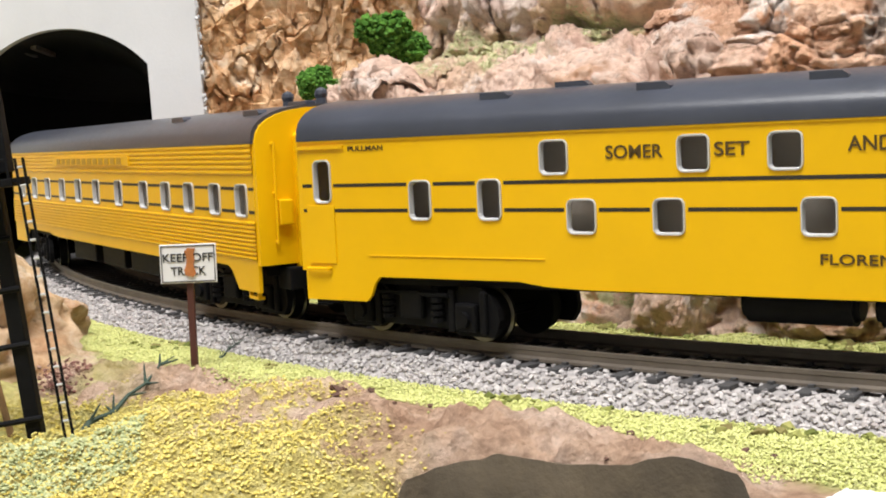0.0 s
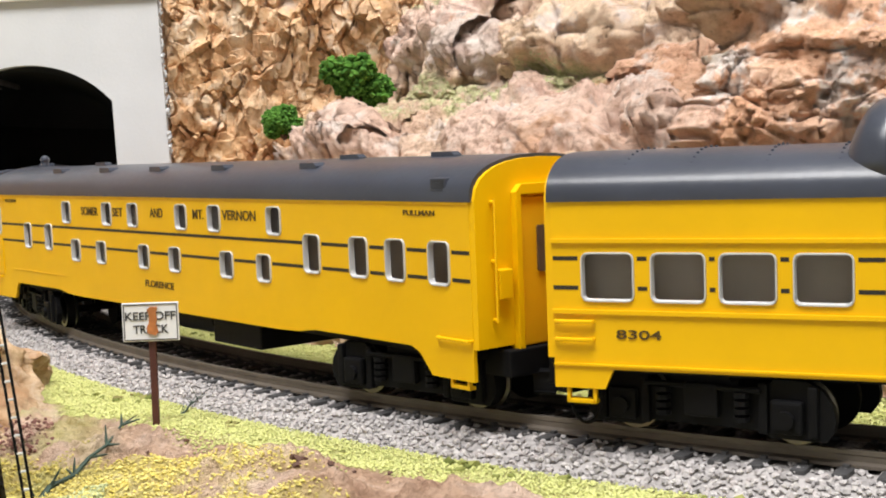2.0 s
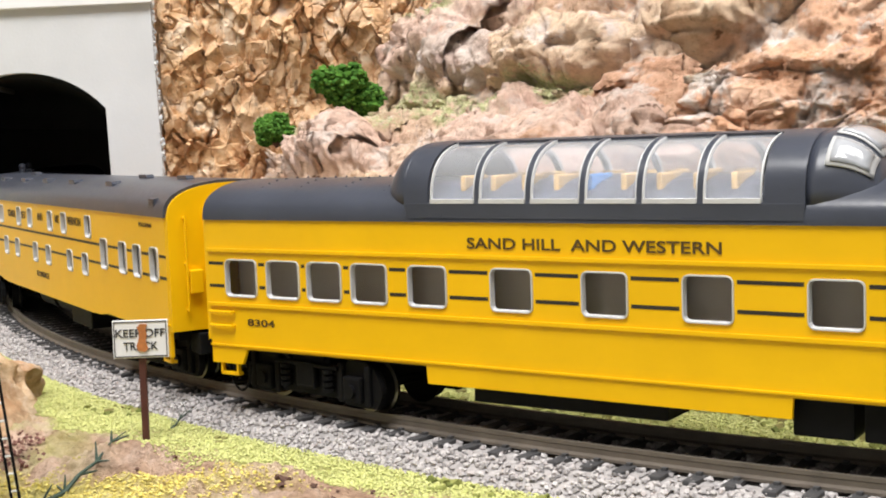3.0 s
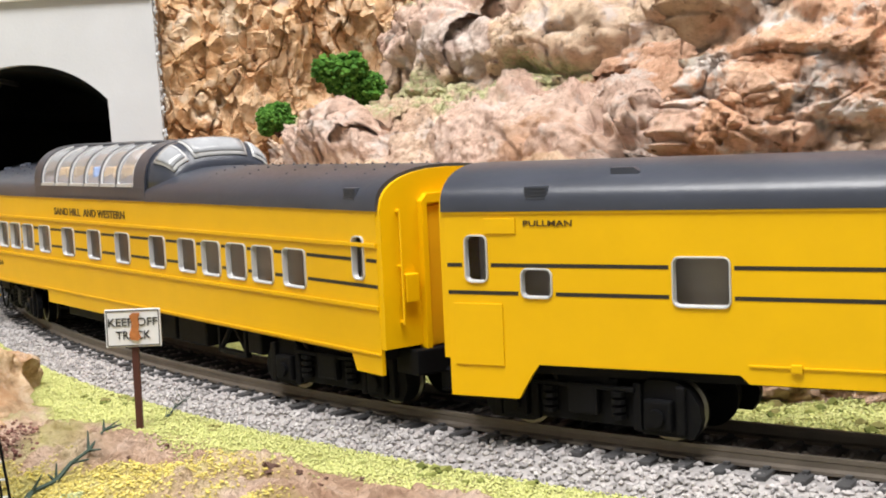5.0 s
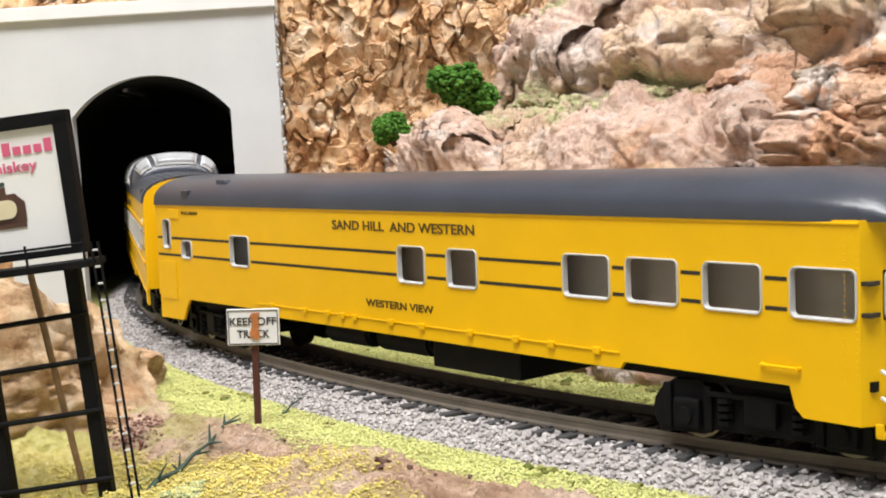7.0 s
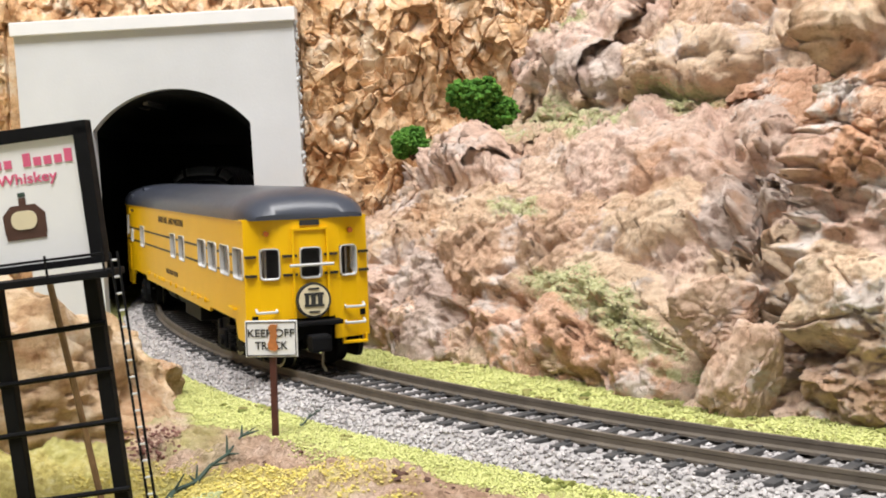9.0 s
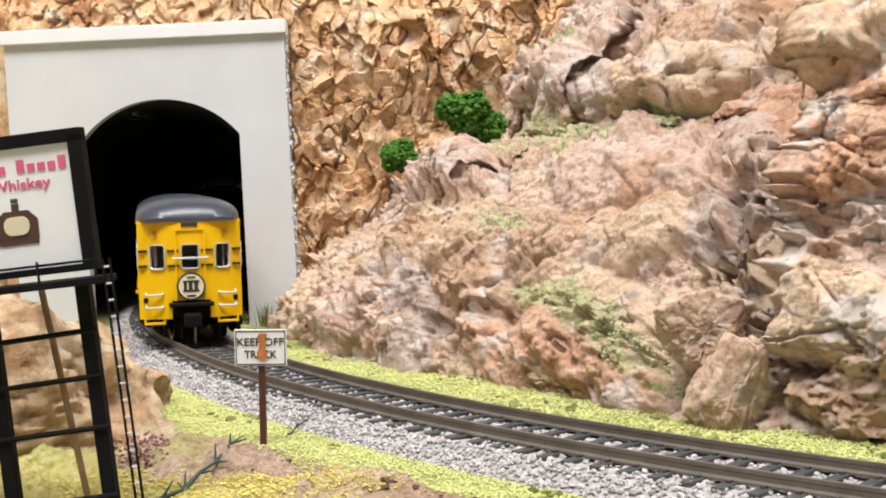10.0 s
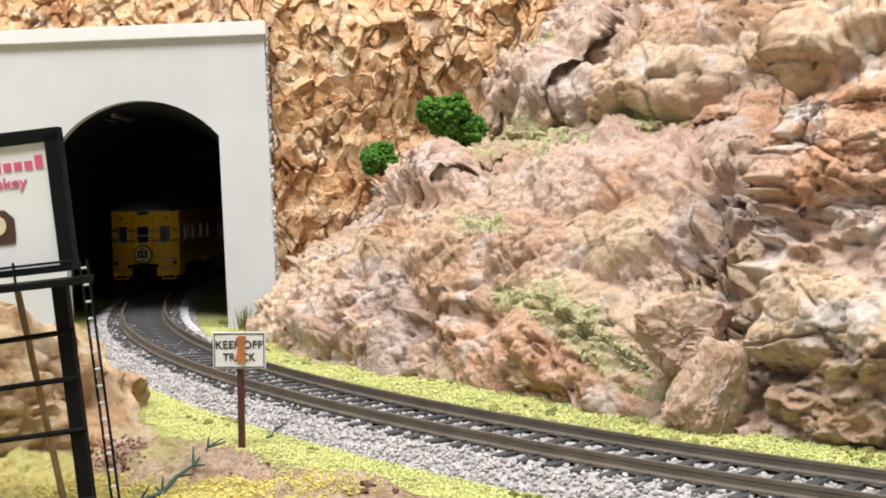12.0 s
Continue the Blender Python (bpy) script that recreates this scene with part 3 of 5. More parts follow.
def build_portal():
    portal = tagged(new("tunnel_portal"), "pale grey plaster tunnel portal with a rounded arch opening", "tunnel portal", kind="structure")
    portal.matrix_basis = pose(-0.1200, PY, 0.0025, 0, -1.3, 1.0)
    bm = bmesh.new()
    arch = arch_outline()
    x0, x1, zt, zb = -0.061, 0.052, 0.1085, -0.014
    out = []
    for x, z in arch:
        if z < 0.0687:
            out.append((x0 if x < 0 else x1, z if z > 0 else zb))
        else:
            out.append((x0 + (x1 - x0) * (x + 0.032) / 0.064, zt))
    out[1], out[-2] = (x0, zt), (x1, zt)
    rings = []
    for yy in (0.0, 0.006):
        rings.append(([bm.verts.new((x, yy, z)) for x, z in arch], [bm.verts.new((x, yy, z)) for x, z in out]))
    for k in range(len(arch) - 1):
        for r, (i, o) in enumerate(rings):
            bm.faces.new((i[k], i[k + 1], o[k + 1], o[k]) if r == 0 else (o[k], o[k + 1], i[k + 1], i[k]))
        bm.faces.new((rings[0][0][k + 1], rings[0][0][k], rings[1][0][k], rings[1][0][k + 1]))
        bm.faces.new((rings[0][1][k], rings[0][1][k + 1], rings[1][1][k + 1], rings[1][1][k]))
    part("wall", bm, PORTAL, portal)
    part("coping", boxed(x0 - 0.001, x1 + 0.001, -0.0022, 0.0065, zt - 0.0005, zt + 0.0050, bevel=0.0004), WHITE, portal, "thin white coping strip")
    r = np.random.default_rng(12)
    pts = np.stack([x1 + r.normal(0.0004, 0.0004, 200), r.uniform(-0.0004, 0.004, 200), r.uniform(-0.008, zt, 200)], 1)
    v, f = pebbles(pts, r.uniform(0.0003, 0.0008, 200), r, 1.5)
    tagged(sheet("broken_edge", v, f, PORTAL, portal), "crumbled plaster along the edge", kind="stuff")
    return portal


build_portal()


def build_tunnel():
    """The bore behind the portal, along the curve, its darkness put into a black colour."""
    arch = [(x * 1.12, z * 1.03 - 0.001) for x, z in arch_outline()]
    ns, m = 26, len(arch)
    verts, faces = [], []
    for i in range(ns):
        a = 13.0 - 44 * max(0, i - 1) / (ns - 2)
        c = track_point(a)
        if i == 0:
            verts += [(-0.1206 + o - 0.024 * z, PY + 0.0055, z + 0.0025) for o, z in arch]
            continue
        ra = radians(a)
        for o, z in arch:
            verts.append((c.x + o * math.cos(ra), c.y + o * math.sin(ra), z))
    for i in range(ns - 1):
        for k in range(m - 1):
            faces.append((i * m + k, (i + 1) * m + k, (i + 1) * m + k + 1, i * m + k + 1))
    faces.append(tuple(range((ns - 1) * m, ns * m)))
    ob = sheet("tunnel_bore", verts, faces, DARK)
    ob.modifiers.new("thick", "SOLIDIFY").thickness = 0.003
    tagged(ob, "tunnel bore lining, coloured black for the dark inside", "tunnel", kind="structure")


build_tunnel()


def build_tunnel_fittings():
    """A pale strip of bare roadbed at the mouth, and two boards under the roof of the bore."""
    bm = bmesh.new()
    rows = []
    for k in range(20):
        a = 6 + 13 * k / 19
        rows.append([bm.verts.new(track_point(a, o, z)) for o, z in ((-0.0150, -0.0030), (-0.0185, -0.0032), (-0.0190, -0.0070), (-0.0145, -0.0070))])
    for a, b in zip(rows, rows[1:]):
        for i in range(4):
            bm.faces.new((a[i], a[(i + 1) % 4], b[(i + 1) % 4], b[i]))
    bm.faces.new(rows[0][::-1])
    bm.faces.new(rows[-1])
    tagged(part("roadbed_strip", bm, PORTAL), "pale bare roadbed strip at the tunnel mouth", "roadbed", kind="structure")
    for x in (-0.1535, -0.1455):
        bm = boxed(-0.0011, 0.0011, -0.024, 0.024, -0.0010, 0.0010, bevel=0.0002)
        ob = part("roof_board", bm, painted("dim_grey_board", (0.30, 0.28, 0.26), 0.7, 0.2, 200))
        ob.matrix_basis = pose(x, 0.575, 0.0835, 0, 0, 4)
        tagged(ob, "grey wooden board under the tunnel roof", "board", kind="structure")


build_tunnel_fittings()


def build_back_wall():
    """Crumpled rock round the portal, with the bore left open."""
    n, m = 640, 420
    gx, gz = np.meshgrid(np.interp(np.linspace(0, 1, n), [0, 0.12, 1], [-0.36, -0.20, 0.10]), np.linspace(-0.014, 0.22, m), indexing="ij")
    x, z = gx.ravel(), gz.ravel()
    y = PY + 0.008 + 0.022 * rise(0.115, 0.17, z) - 0.030 * (1 - rise(-0.30, -0.195, x)) + 0.02 * rise(-0.06, 0.03, x)
    base = np.stack([x, y, z], 1)
    nor = np.tile(np.array([[0.0, -1.0, 0.0]]), (len(x), 1))
    warp = np.stack([cloud(base, 0.020, 3 + k, 3, 0.6) for k in range(3)], 1)
    q = (base + 0.0060 * warp) @ np.array([[1.35, 0.0, 0.55], [0.0, 1.0, 0.0], [-0.40, 0.0, 0.80]])
    h, c = shards(q, 0.0150, 200, 0.95)
    h4, c4 = shards(q, 0.0072, 230, 1.05)
    fold = np.abs(cloud(q, 0.020, 71, 3))
    fold2 = np.abs(cloud(q, 0.009, 75, 2))
    d = 0.0046 * h + 0.0024 * h4 + 0.007 * cloud(base, 0.035, 5, 3) + 0.0012 * cloud(base, 0.005, 6)
    d = d - 0.0026 * np.clip(1 - fold / 0.045, 0, 1) - 0.0008 * np.clip(1 - fold2 / 0.05, 0, 1)
    inside = (x > -0.191) & (x < -0.069) & (z < 0.116)
    lip = rise(-0.0725, -0.066, x) + (1 - rise(-0.194, -0.188, x)) + rise(0.113, 0.120, z)
    d = np.where(inside, -0.006, d) * np.clip(lip + 0.0, 0.3, 1)
    v = base + nor * d[:, None]
    f = np.array(grid_faces(n, m))
    hole = (np.abs(x + 0.1206) < 0.045) & (z < 0.102)
    f = f[~hole[f].any(1)]
    ob = sheet("rock_wall", v, f.tolist(), CRUMPLE)
    tagged(ob, "brown crumpled plaster rock wall around the portal", "rock", kind="structure")


build_back_wall()


def boulder(name, centre, size, seed, material, label, turn=0.0, rough=0.16, lean=0.0):
    """An angular rock: a ball cut by random flats, worn, cracked and grained."""
    bm = bmesh.new()
    bmesh.ops.create_icosphere(bm, subdivisions=6, radius=1)
    co = np.array([v.co[:] for v in bm.verts])
    r = np.random.default_rng(seed)
    flats = r.normal(0, 1, (16, 3))
    flats /= np.linalg.norm(flats, axis=1, keepdims=True)
    flats = np.concatenate([flats, [(0, 0, 1), (0, -1, 0), (1, 0, 0), (-1, 0, 0)]])
    far = np.concatenate([r.uniform(0.60, 0.90, 16), [0.86, 0.86, 0.9, 0.9]])
    bent = co + 0.10 * np.stack([cloud(co, 0.7, seed + k, 3) for k in range(3)], 1)
    reach = far[None] / np.maximum(bent @ flats.T, 0.12)
    k = np.minimum(np.sort(reach, 1)[:, 0], 1.12)
    h2, c2 = shards(co, 0.30, seed + 9, 0.9)
    k = k + 0.5 * rough * h2 + 0.30 * rough * 5 * 0.3 * cloud(co, 0.35, seed, 6, 0.62) - 0.03 * np.clip(1 - c2 / 0.10, 0, 1)
    layer = np.abs(cloud(co * np.array([0.35, 0.35, 1.0]), 0.30, seed + 4, 3))
    k = k - 0.22 * rough * np.clip(1 - layer / 0.06, 0, 1)
    co = co * k[:, None] * np.array(size)
    for v, p in zip(bm.verts, co):
        v.co = p
    ob = part(name, bm, material, smooth=60)
    ob.matrix_basis = pose(*centre, 0, lean, turn)
    return tagged(ob, label, "boulder")


boulder("boulder", (-0.1236, 0.300, -0.0090), (0.064, 0.046, 0.046), 3, BOULDER, "large tan layered boulder beside the billboard", 20, 0.20)
boulder("boulder", (0.0570, 0.2935, 0.0150), (0.0140, 0.010, 0.0110), 11, PALEROCK, "blocky pinkish rock resting at the slope", 15, lean=-12)
boulder("boulder", (0.0605, 0.2850, 0.0005), (0.0098, 0.008, 0.0165), 15, PALEROCK, "pale upright slab of rock at the cliff foot", -15, lean=18)
boulder("boulder", (0.0265, 0.3400, -0.002), (0.020, 0.012, 0.009), 23, NEARROCK, "low cracked orange rock at the slope foot", -35)
boulder("boulder", (-0.0180, 0.3960, 0.000), (0.012, 0.012, 0.015), 29, PALEROCK, "grey and tan upright rock at the slope foot", -30)
boulder("boulder", (-0.0440, 0.4400, -0.001), (0.017, 0.015, 0.013), 31, PALEROCK, "pale tan rock at the foot of the slope", -40)


boulder("plaster_lump", (0.0500, 0.1560, -0.0105), (0.013, 0.008, 0.0062), 41, WHITE, "bare white plaster lump on the bank front", 10, 0.10)


# ---- turf, scattered as foam crumbs ----
def scatter(name, x, y, size, material, label, lift=0.0003):
    z = ground_height(x, y)
    d = np.hypot(x - CX, y - CY) - RAD
    z = np.maximum(z, np.where(np.abs(d) < 0.028, bed_height(d), -9))
    v, f = pebbles(np.stack([x, y, z + lift], 1), size, rng, 0.7)
    return tagged(sheet(name, v, f, material), label, "turf", kind="stuff")


def polar(n, a0, a1, d0, d1):
    a, d = np.radians(rng.uniform(a0, a1, n)), rng.uniform(d0, d1, n)
    return CX - (RAD + d) * np.cos(a), CY - (RAD + d) * np.sin(a), d


def patchy(x, y, size, seed, level):
    return cloud(np.stack([x, y, 0 * x], 1), size, seed, 3) > level


x, y, d = polar(90000, 16, 64, 0.0225, 0.054)
d = d - 0.014 * rise(0.030, 0.046, x) - 0.006 * (1 - rise(-0.05, -0.02, x))
k = rng.random(len(x)) > rise(0.032, 0.043, d + 0.016 * cloud(np.stack([x, y, 0 * x], 1), 0.012, 2))
scatter("turf_strip", x[k], y[k], rng.uniform(0.00012, 0.00034, k.sum()), TURF, "yellow-green foam turf strip beside the ballast")
x, y, d = polar(46000, 15, 62, -0.062, -0.0225)
scatter("turf_inner", x, y, rng.uniform(0.00015, 0.00045, len(x)), TURF, "yellow-green foam turf between track and rocks")
x, y, d = polar(900, 12, 70, -0.060, -0.030)
k = patchy(x, y, 0.012, 61, 0.12)
scatter("weeds", x[k], y[k], rng.uniform(0.0008, 0.0018, k.sum()), TURFOLIVE, "olive weeds at the rock foot")
x, y = rng.uniform(-0.085, 0.012, 90000), rng.uniform(0.145, 0.255, 90000)
d = np.hypot(x - CX, y - CY) - RAD
k = (d > 0.050) & (rng.random(len(x)) < 0.55 * dryness(x, y, d))
scatter("yellow_turf", x[k], y[k], rng.uniform(0.00012, 0.00036, k.sum()), TURFYELLOW, "bright yellow foam turf on the front bank")
x, y = rng.uniform(-0.115, -0.044, 36000), rng.uniform(0.150, 0.215, 36000)
k = patchy(x, y, 0.03, 33, -0.12)
scatter("sage_turf", x[k], y[k], rng.uniform(0.00015, 0.00045, k.sum()), TURFGREY, "sage green foam turf near the billboard")
x, y, d = polar(420, 14, 66, 0.0225, 0.030)
k = patchy(x, y, 0.014, 91, 0.10)
scatter("verge_tufts", x[k], y[k], rng.uniform(0.0007, 0.0016, k.sum()), TURFOLIVE, "small olive tufts on the ballast edge")
x, y, d = polar(260, 14, 60, 0.038, 0.062)
k = patchy(x, y, 0.010, 97, 0.14)
scatter("dirt_clods", x[k], y[k], rng.uniform(0.0003, 0.0009, k.sum()), BARK, "brown clods and crumbs on the dirt")


def ledge_turf():
    """Pale foam lying on the flatter parts of the slope."""
    pts = SLOPE[SLOPE_TURF > 0.35]
    pts = pts[patchy(pts[:, 0], pts[:, 2], 0.006, 15, -0.02)]
    pts = pts[rng.permutation(len(pts))[:9000]]
    pts = pts + rng.normal(0, 0.0003, pts.shape)
    v, f = pebbles(pts, rng.uniform(0.0002, 0.0005, len(pts)), rng, 0.6)
    tagged(sheet("ledge_turf", v, f, TURFPALE), "pale green foam turf on the rock ledges", "turf", kind="stuff")


ledge_turf()


def bush(centre, size, seed, label):
    top = tagged(new("bush"), label, "bush")
    top.matrix_basis = pose(*centre)
    r = np.random.default_rng(seed)
    bm = bmesh.new()
    hubs = []
    for k in range(9):
        a = r.uniform(0, 6.28)
        e = Vector((math.cos(a) * size * r.uniform(0.15, 0.66), math.sin(a) * size * r.uniform(0.1, 0.5), size * r.uniform(0.2, 1.0)))
        rod(bm, (0, 0, -0.002), e * 0.8, size * 0.06, size * 0.02, 5)
        hubs.append(np.array(e))
    part("stems", bm, BARK, top)
    pts = []
    for h in hubs:
        v = r.normal(0, 1, (210, 3))
        v /= np.linalg.norm(v, axis=1, keepdims=True)
        pts.append(h + v * size * 0.42 * r.uniform(0.6, 1.15, (210, 1)) * np.array([1, 1, 0.85]))
    pts = np.concatenate(pts)
    v, f = pebbles(pts, r.uniform(0.06, 0.13, len(pts)) * size, r, 0.8)
    sheet("foliage", v, f, LEAFGREEN, top)


bush((0.0050, 0.4620, 0.0655), 0.0126, 1, "round dark green foam bush on the rock ledge")
bush((-0.0238, 0.4930, 0.0562), 0.0088, 2, "small green foam bush on the rock slope")


# ---- unseen room box, added to close the place and bounce the light ----
def build_room():
    for name, b in (("room_floor", (-2.5, 2.5, -2.5, 2.5, -1.06, -1.0)), ("wall_north", (-2.5, 2.5, 2.5, 2.56, -1.0, 1.6)), ("wall_south", (-2.5, 2.5, -2.56, -2.5, -1.0, 1.6)),
                    ("wall_east", (2.5, 2.56, -2.5, 2.5, -1.0, 1.6)), ("wall_west", (-2.56, -2.5, -2.5, 2.5, -1.0, 1.6)), ("ceiling", (-2.5, 2.5, -2.5, 2.5, 1.6, 1.66))):
        tagged(part(name, boxed(*b), WALLPAINT), "unseen plain surface added to bounce light", name.split("_")[0], kind="structure")
    tagged(part("layout_bench", boxed(-0.45, 0.62, 0.14, 0.95, -0.11, -0.075), WOODEDGE), "brown bench top under the layout", "bench", kind="structure")


build_room()


# ---- the train ----
HALF, EAVE, TOP = 0.0166, 0.0400, 0.0478      # half width of the shell, eave and roof heights over the rail
LEN = 0.2325
TRUCK = 0.090
REAR_CUT = 0.0034      # how much sooner the sides of the observation car end


def roof_arc(n=18, half=HALF, base=EAVE, top=TOP, power=2.35):
    pts = []
    for k in range(n + 1):
        a = math.pi * k / n
        c, s = math.cos(a), math.sin(a)
        pts.append((-half * math.copysign(abs(c) ** (2 / power), c), base + (top - base) * s ** (2 / power)))
    return pts


def side_wall(car, windows, skirt, y, end=0.0):
    """Shell side with real openings; skirt: (x, z) of its lower edge."""
    x0, x1 = -LEN / 2, LEN / 2 - end
    xs = sorted({x0, x1, *(round(p[0], 6) for p in skirt if p[0] < x1)} | {round(w[0] + s * w[1] / 2, 6) for w in windows for s in (-1, 1)})
    zs = sorted({0.0165, EAVE} | {round(w[2] + s * w[3] / 2, 6) for w in windows for s in (-1, 1)})
    sx, sz = [p[0] for p in skirt], [p[1] for p in skirt]
    bm = bmesh.new()
    cols = []
    for x in xs:
        cols.append([bm.verts.new((x, y, float(np.interp(x, sx, sz))))] + [bm.verts.new((x, y, z)) for z in zs])
    for i in range(len(xs) - 1):
        mx = (xs[i] + xs[i + 1]) / 2
        for j in range(len(zs)):
            if j:
                mz = (zs[j - 1] + zs[j]) / 2
                if any(abs(mx - w[0]) < w[1] / 2 and abs(mz - w[2]) < w[3] / 2 for w in windows):
                    continue
            bm.faces.new((cols[i][j], cols[i + 1][j], cols[i + 1][j + 1], cols[i][j + 1]))
    ob = part("side_wall", bm, YELLOW, car)
    mod = ob.modifiers.new("thick", "SOLIDIFY")
    mod.thickness, mod.offset = 0.0008, (-1 if (ob.data.polygons[0].normal.y < 0) == (y < 0) else 1)
    return ob


FRAMES = {}


def window(car, x, w, z, h, y, rim=0.00028, rad=0.0010):
    key = (round(w, 5), round(h, 5), y > 0)
    s = 1 if y > 0 else -1
    if key not in FRAMES:
        bm = bmesh.new()
        loops = []
        for grow, out in ((rim, 0.0), (rim * 0.75, 0.00035), (0.0, 0.00035), (-0.0002, -0.0009)):
            loops.append([bm.verts.new((px, s * out, pz)) for px, pz in round_rect(w + 2 * grow, h + 2 * grow, rad + grow)])
        for a, b in zip(loops, loops[1:]):
            for i in range(len(a)):
                bm.faces.new((a[i], a[(i + 1) % len(a)], b[(i + 1) % len(a)], b[i]))
        f = part("window", bm, FRAME)
        bm = prism(bmesh.new(), round_rect(w + 0.0004, h + 0.0004, rad), s * -0.0010, s * -0.0007)
        p = part("pane", bm, PANE)
        FRAMES[key] = (f.data, p.data)
        for o in (f, p):
            scene.collection.objects.unlink(o)
            bpy.data.objects.remove(o)
    fm, pm = FRAMES[key]
    ob = share("window", fm, car, pose(x, y, z))
    pane = share("pane", pm, ob, Matrix())
    pane.visible_shadow = False
    return ob


def make_roof(car, x0, x1, round_rear=False):
    bm = bmesh.new()
    xs = [x0, x1]
    rings = []
    if round_rear:
        xs = [x0, x1 - 0.020] + [x1 - 0.020 + 0.022 * k / 8 for k in range(1, 9)]
    for x in xs:
        t = max(0.0, (x - (x1 - 0.020)) / 0.022) if round_rear else 0.0
        drop = math.sqrt(max(0.0, 1 - t ** 2.6))
        top = EAVE + 0.0012 + (TOP - EAVE - 0.0012) * drop
        side = HALF + 0.0004 - 0.0028 * max(0, t - 0.35) ** 2 / 0.42
        rings.append([bm.verts.new((x, y, z)) for y, z in [(-side, EAVE - 0.0003)] + roof_arc(half=side, base=EAVE + 0.0004, top=top) + [(side, EAVE - 0.0003)]])
    for a, b in zip(rings, rings[1:]):
        for i in range(len(a)):
            bm.faces.new((a[i], a[(i + 1) % len(a)], b[(i + 1) % len(a)], b[i]))
    bm.faces.new(rings[0][::-1])
    bm.faces.new(rings[-1])
    return part("roof", bm, ROOF, car, smooth=40)


def end_wall(car, x, s):
    bm = bmesh.new()
    out = [(-HALF, 0.0135), (-HALF, EAVE)] + roof_arc(14, HALF - 0.0002, EAVE, TOP - 0.0006)[1:-1] + [(HALF, EAVE), (HALF, 0.0135)]
    lo = [bm.verts.new((x - s * 0.0008, y, z)) for y, z in out]
    hi = [bm.verts.new((x + s * 0.0012, y * 0.985, z)) for y, z in out]
    bm.faces.new(lo)
    bm.faces.new(hi[::-1])
    for i in range(len(out)):
        bm.faces.new((lo[i], hi[i], hi[(i + 1) % len(out)], lo[(i + 1) % len(out)]))
    part("end_wall", bm, YELLOW, car)
    # vestibule doorway with hood, door and grab irons
    u = [(-0.0076, 0.0125), (-0.0076, 0.0410), (-0.0062, 0.0424), (0.0062, 0.0424), (0.0076, 0.0410), (0.0076, 0.0125), (0.0064, 0.0125), (0.0064, 0.0406), (-0.0064, 0.0406), (-0.0064, 0.0125)]
    d = part("diaphragm", prism(bmesh.new(), u, 0, 0.0026), YELLOW, car)
    d.matrix_basis = pose(x + (0.0026 if s > 0 else 0.0), 0, 0, 0, 0, 90)
    door = part("end_door", boxed(x, x + s * 0.0018, -0.0058, 0.0058, 0.0130, 0.0400, bevel=0.0003), YELLOW_DIM, car)
    part("door_window", prism(bmesh.new(), [(p, q) for p, q in round_rect(0.0042, 0.0085, 0.0006)], 0, 0.0005), DIMGLASS, door).matrix_basis = \
        pose(x + s * 0.0016, 0, 0.0305, 0, 0, 90 if s > 0 else -90) @ pose(0, -0.0006, 0)
    for y0 in (-0.0125, 0.0115):
        bm = bmesh.new()
        rod(bm, (x + s * 0.0022, y0, 0.018), (x + s * 0.0022, y0, 0.040), 0.00028, seg=6)
        for z in (0.0185, 0.029, 0.0395):
            rod(bm, (x + s * 0.0008, y0, z), (x + s * 0.0022, y0, z), 0.00035, seg=6)
        part("grab_iron", bm, YELLOW, car)
    part("junction_box", boxed(x + s * 0.0008, x + s * 0.0026, -0.0120, -0.0088, 0.022, 0.0275, bevel=0.0003), YELLOW, car)
    part("buffer_beam", boxed(x - s * 0.004, x + s * 0.003, -0.0105, 0.0105, 0.0078, 0.0128, bevel=0.0004), BLACK, car)
    bm = boxed(x, x + s * 0.0085, -0.0010, 0.0010, 0.0052, 0.0074, bevel=0.0003)
    box(bm, x + s * 0.0060, x + s * 0.0092, -0.0022, 0.0022, 0.0045, 0.0082, bevel=0.0006)
    part("coupler", bm, BLACK, car)


def wheel_mesh():
    bm = bmesh.new()
    prof = [(0.0, 0.0016), (0.0022, 0.0016), (0.0034, 0.0010), (0.0042, 0.0012), (0.0050, 0.0012), (0.0051, -0.0012), (0.0057, -0.0015), (0.0057, -0.0021), (0.0, -0.0021)]
    n = 28
    rings = [[bm.verts.new((r * math.cos(6.28318 * k / n), -o, r * math.sin(6.28318 * k / n))) for k in range(n)] for r, o in prof[1:-1]]
    for a, b in zip(rings, rings[1:]):
        for i in range(n):
            bm.faces.new((a[i], a[(i + 1) % n], b[(i + 1) % n], b[i]))
    bm.faces.new(rings[0])
    bm.faces.new(rings[-1][::-1])
    w = part("wheel", bm, STEEL, smooth=35)
    me = w.data
    me.materials.append(BLACK)
    for p in me.polygons:
        if math.hypot(p.center.x, p.center.z) < 0.0045 or abs(p.normal.y) < 0.5:
            p.material_index = 1
    scene.collection.objects.unlink(w)
    bpy.data.objects.remove(w)
    return me


WHEEL = wheel_mesh()
AXLE = 0.0142


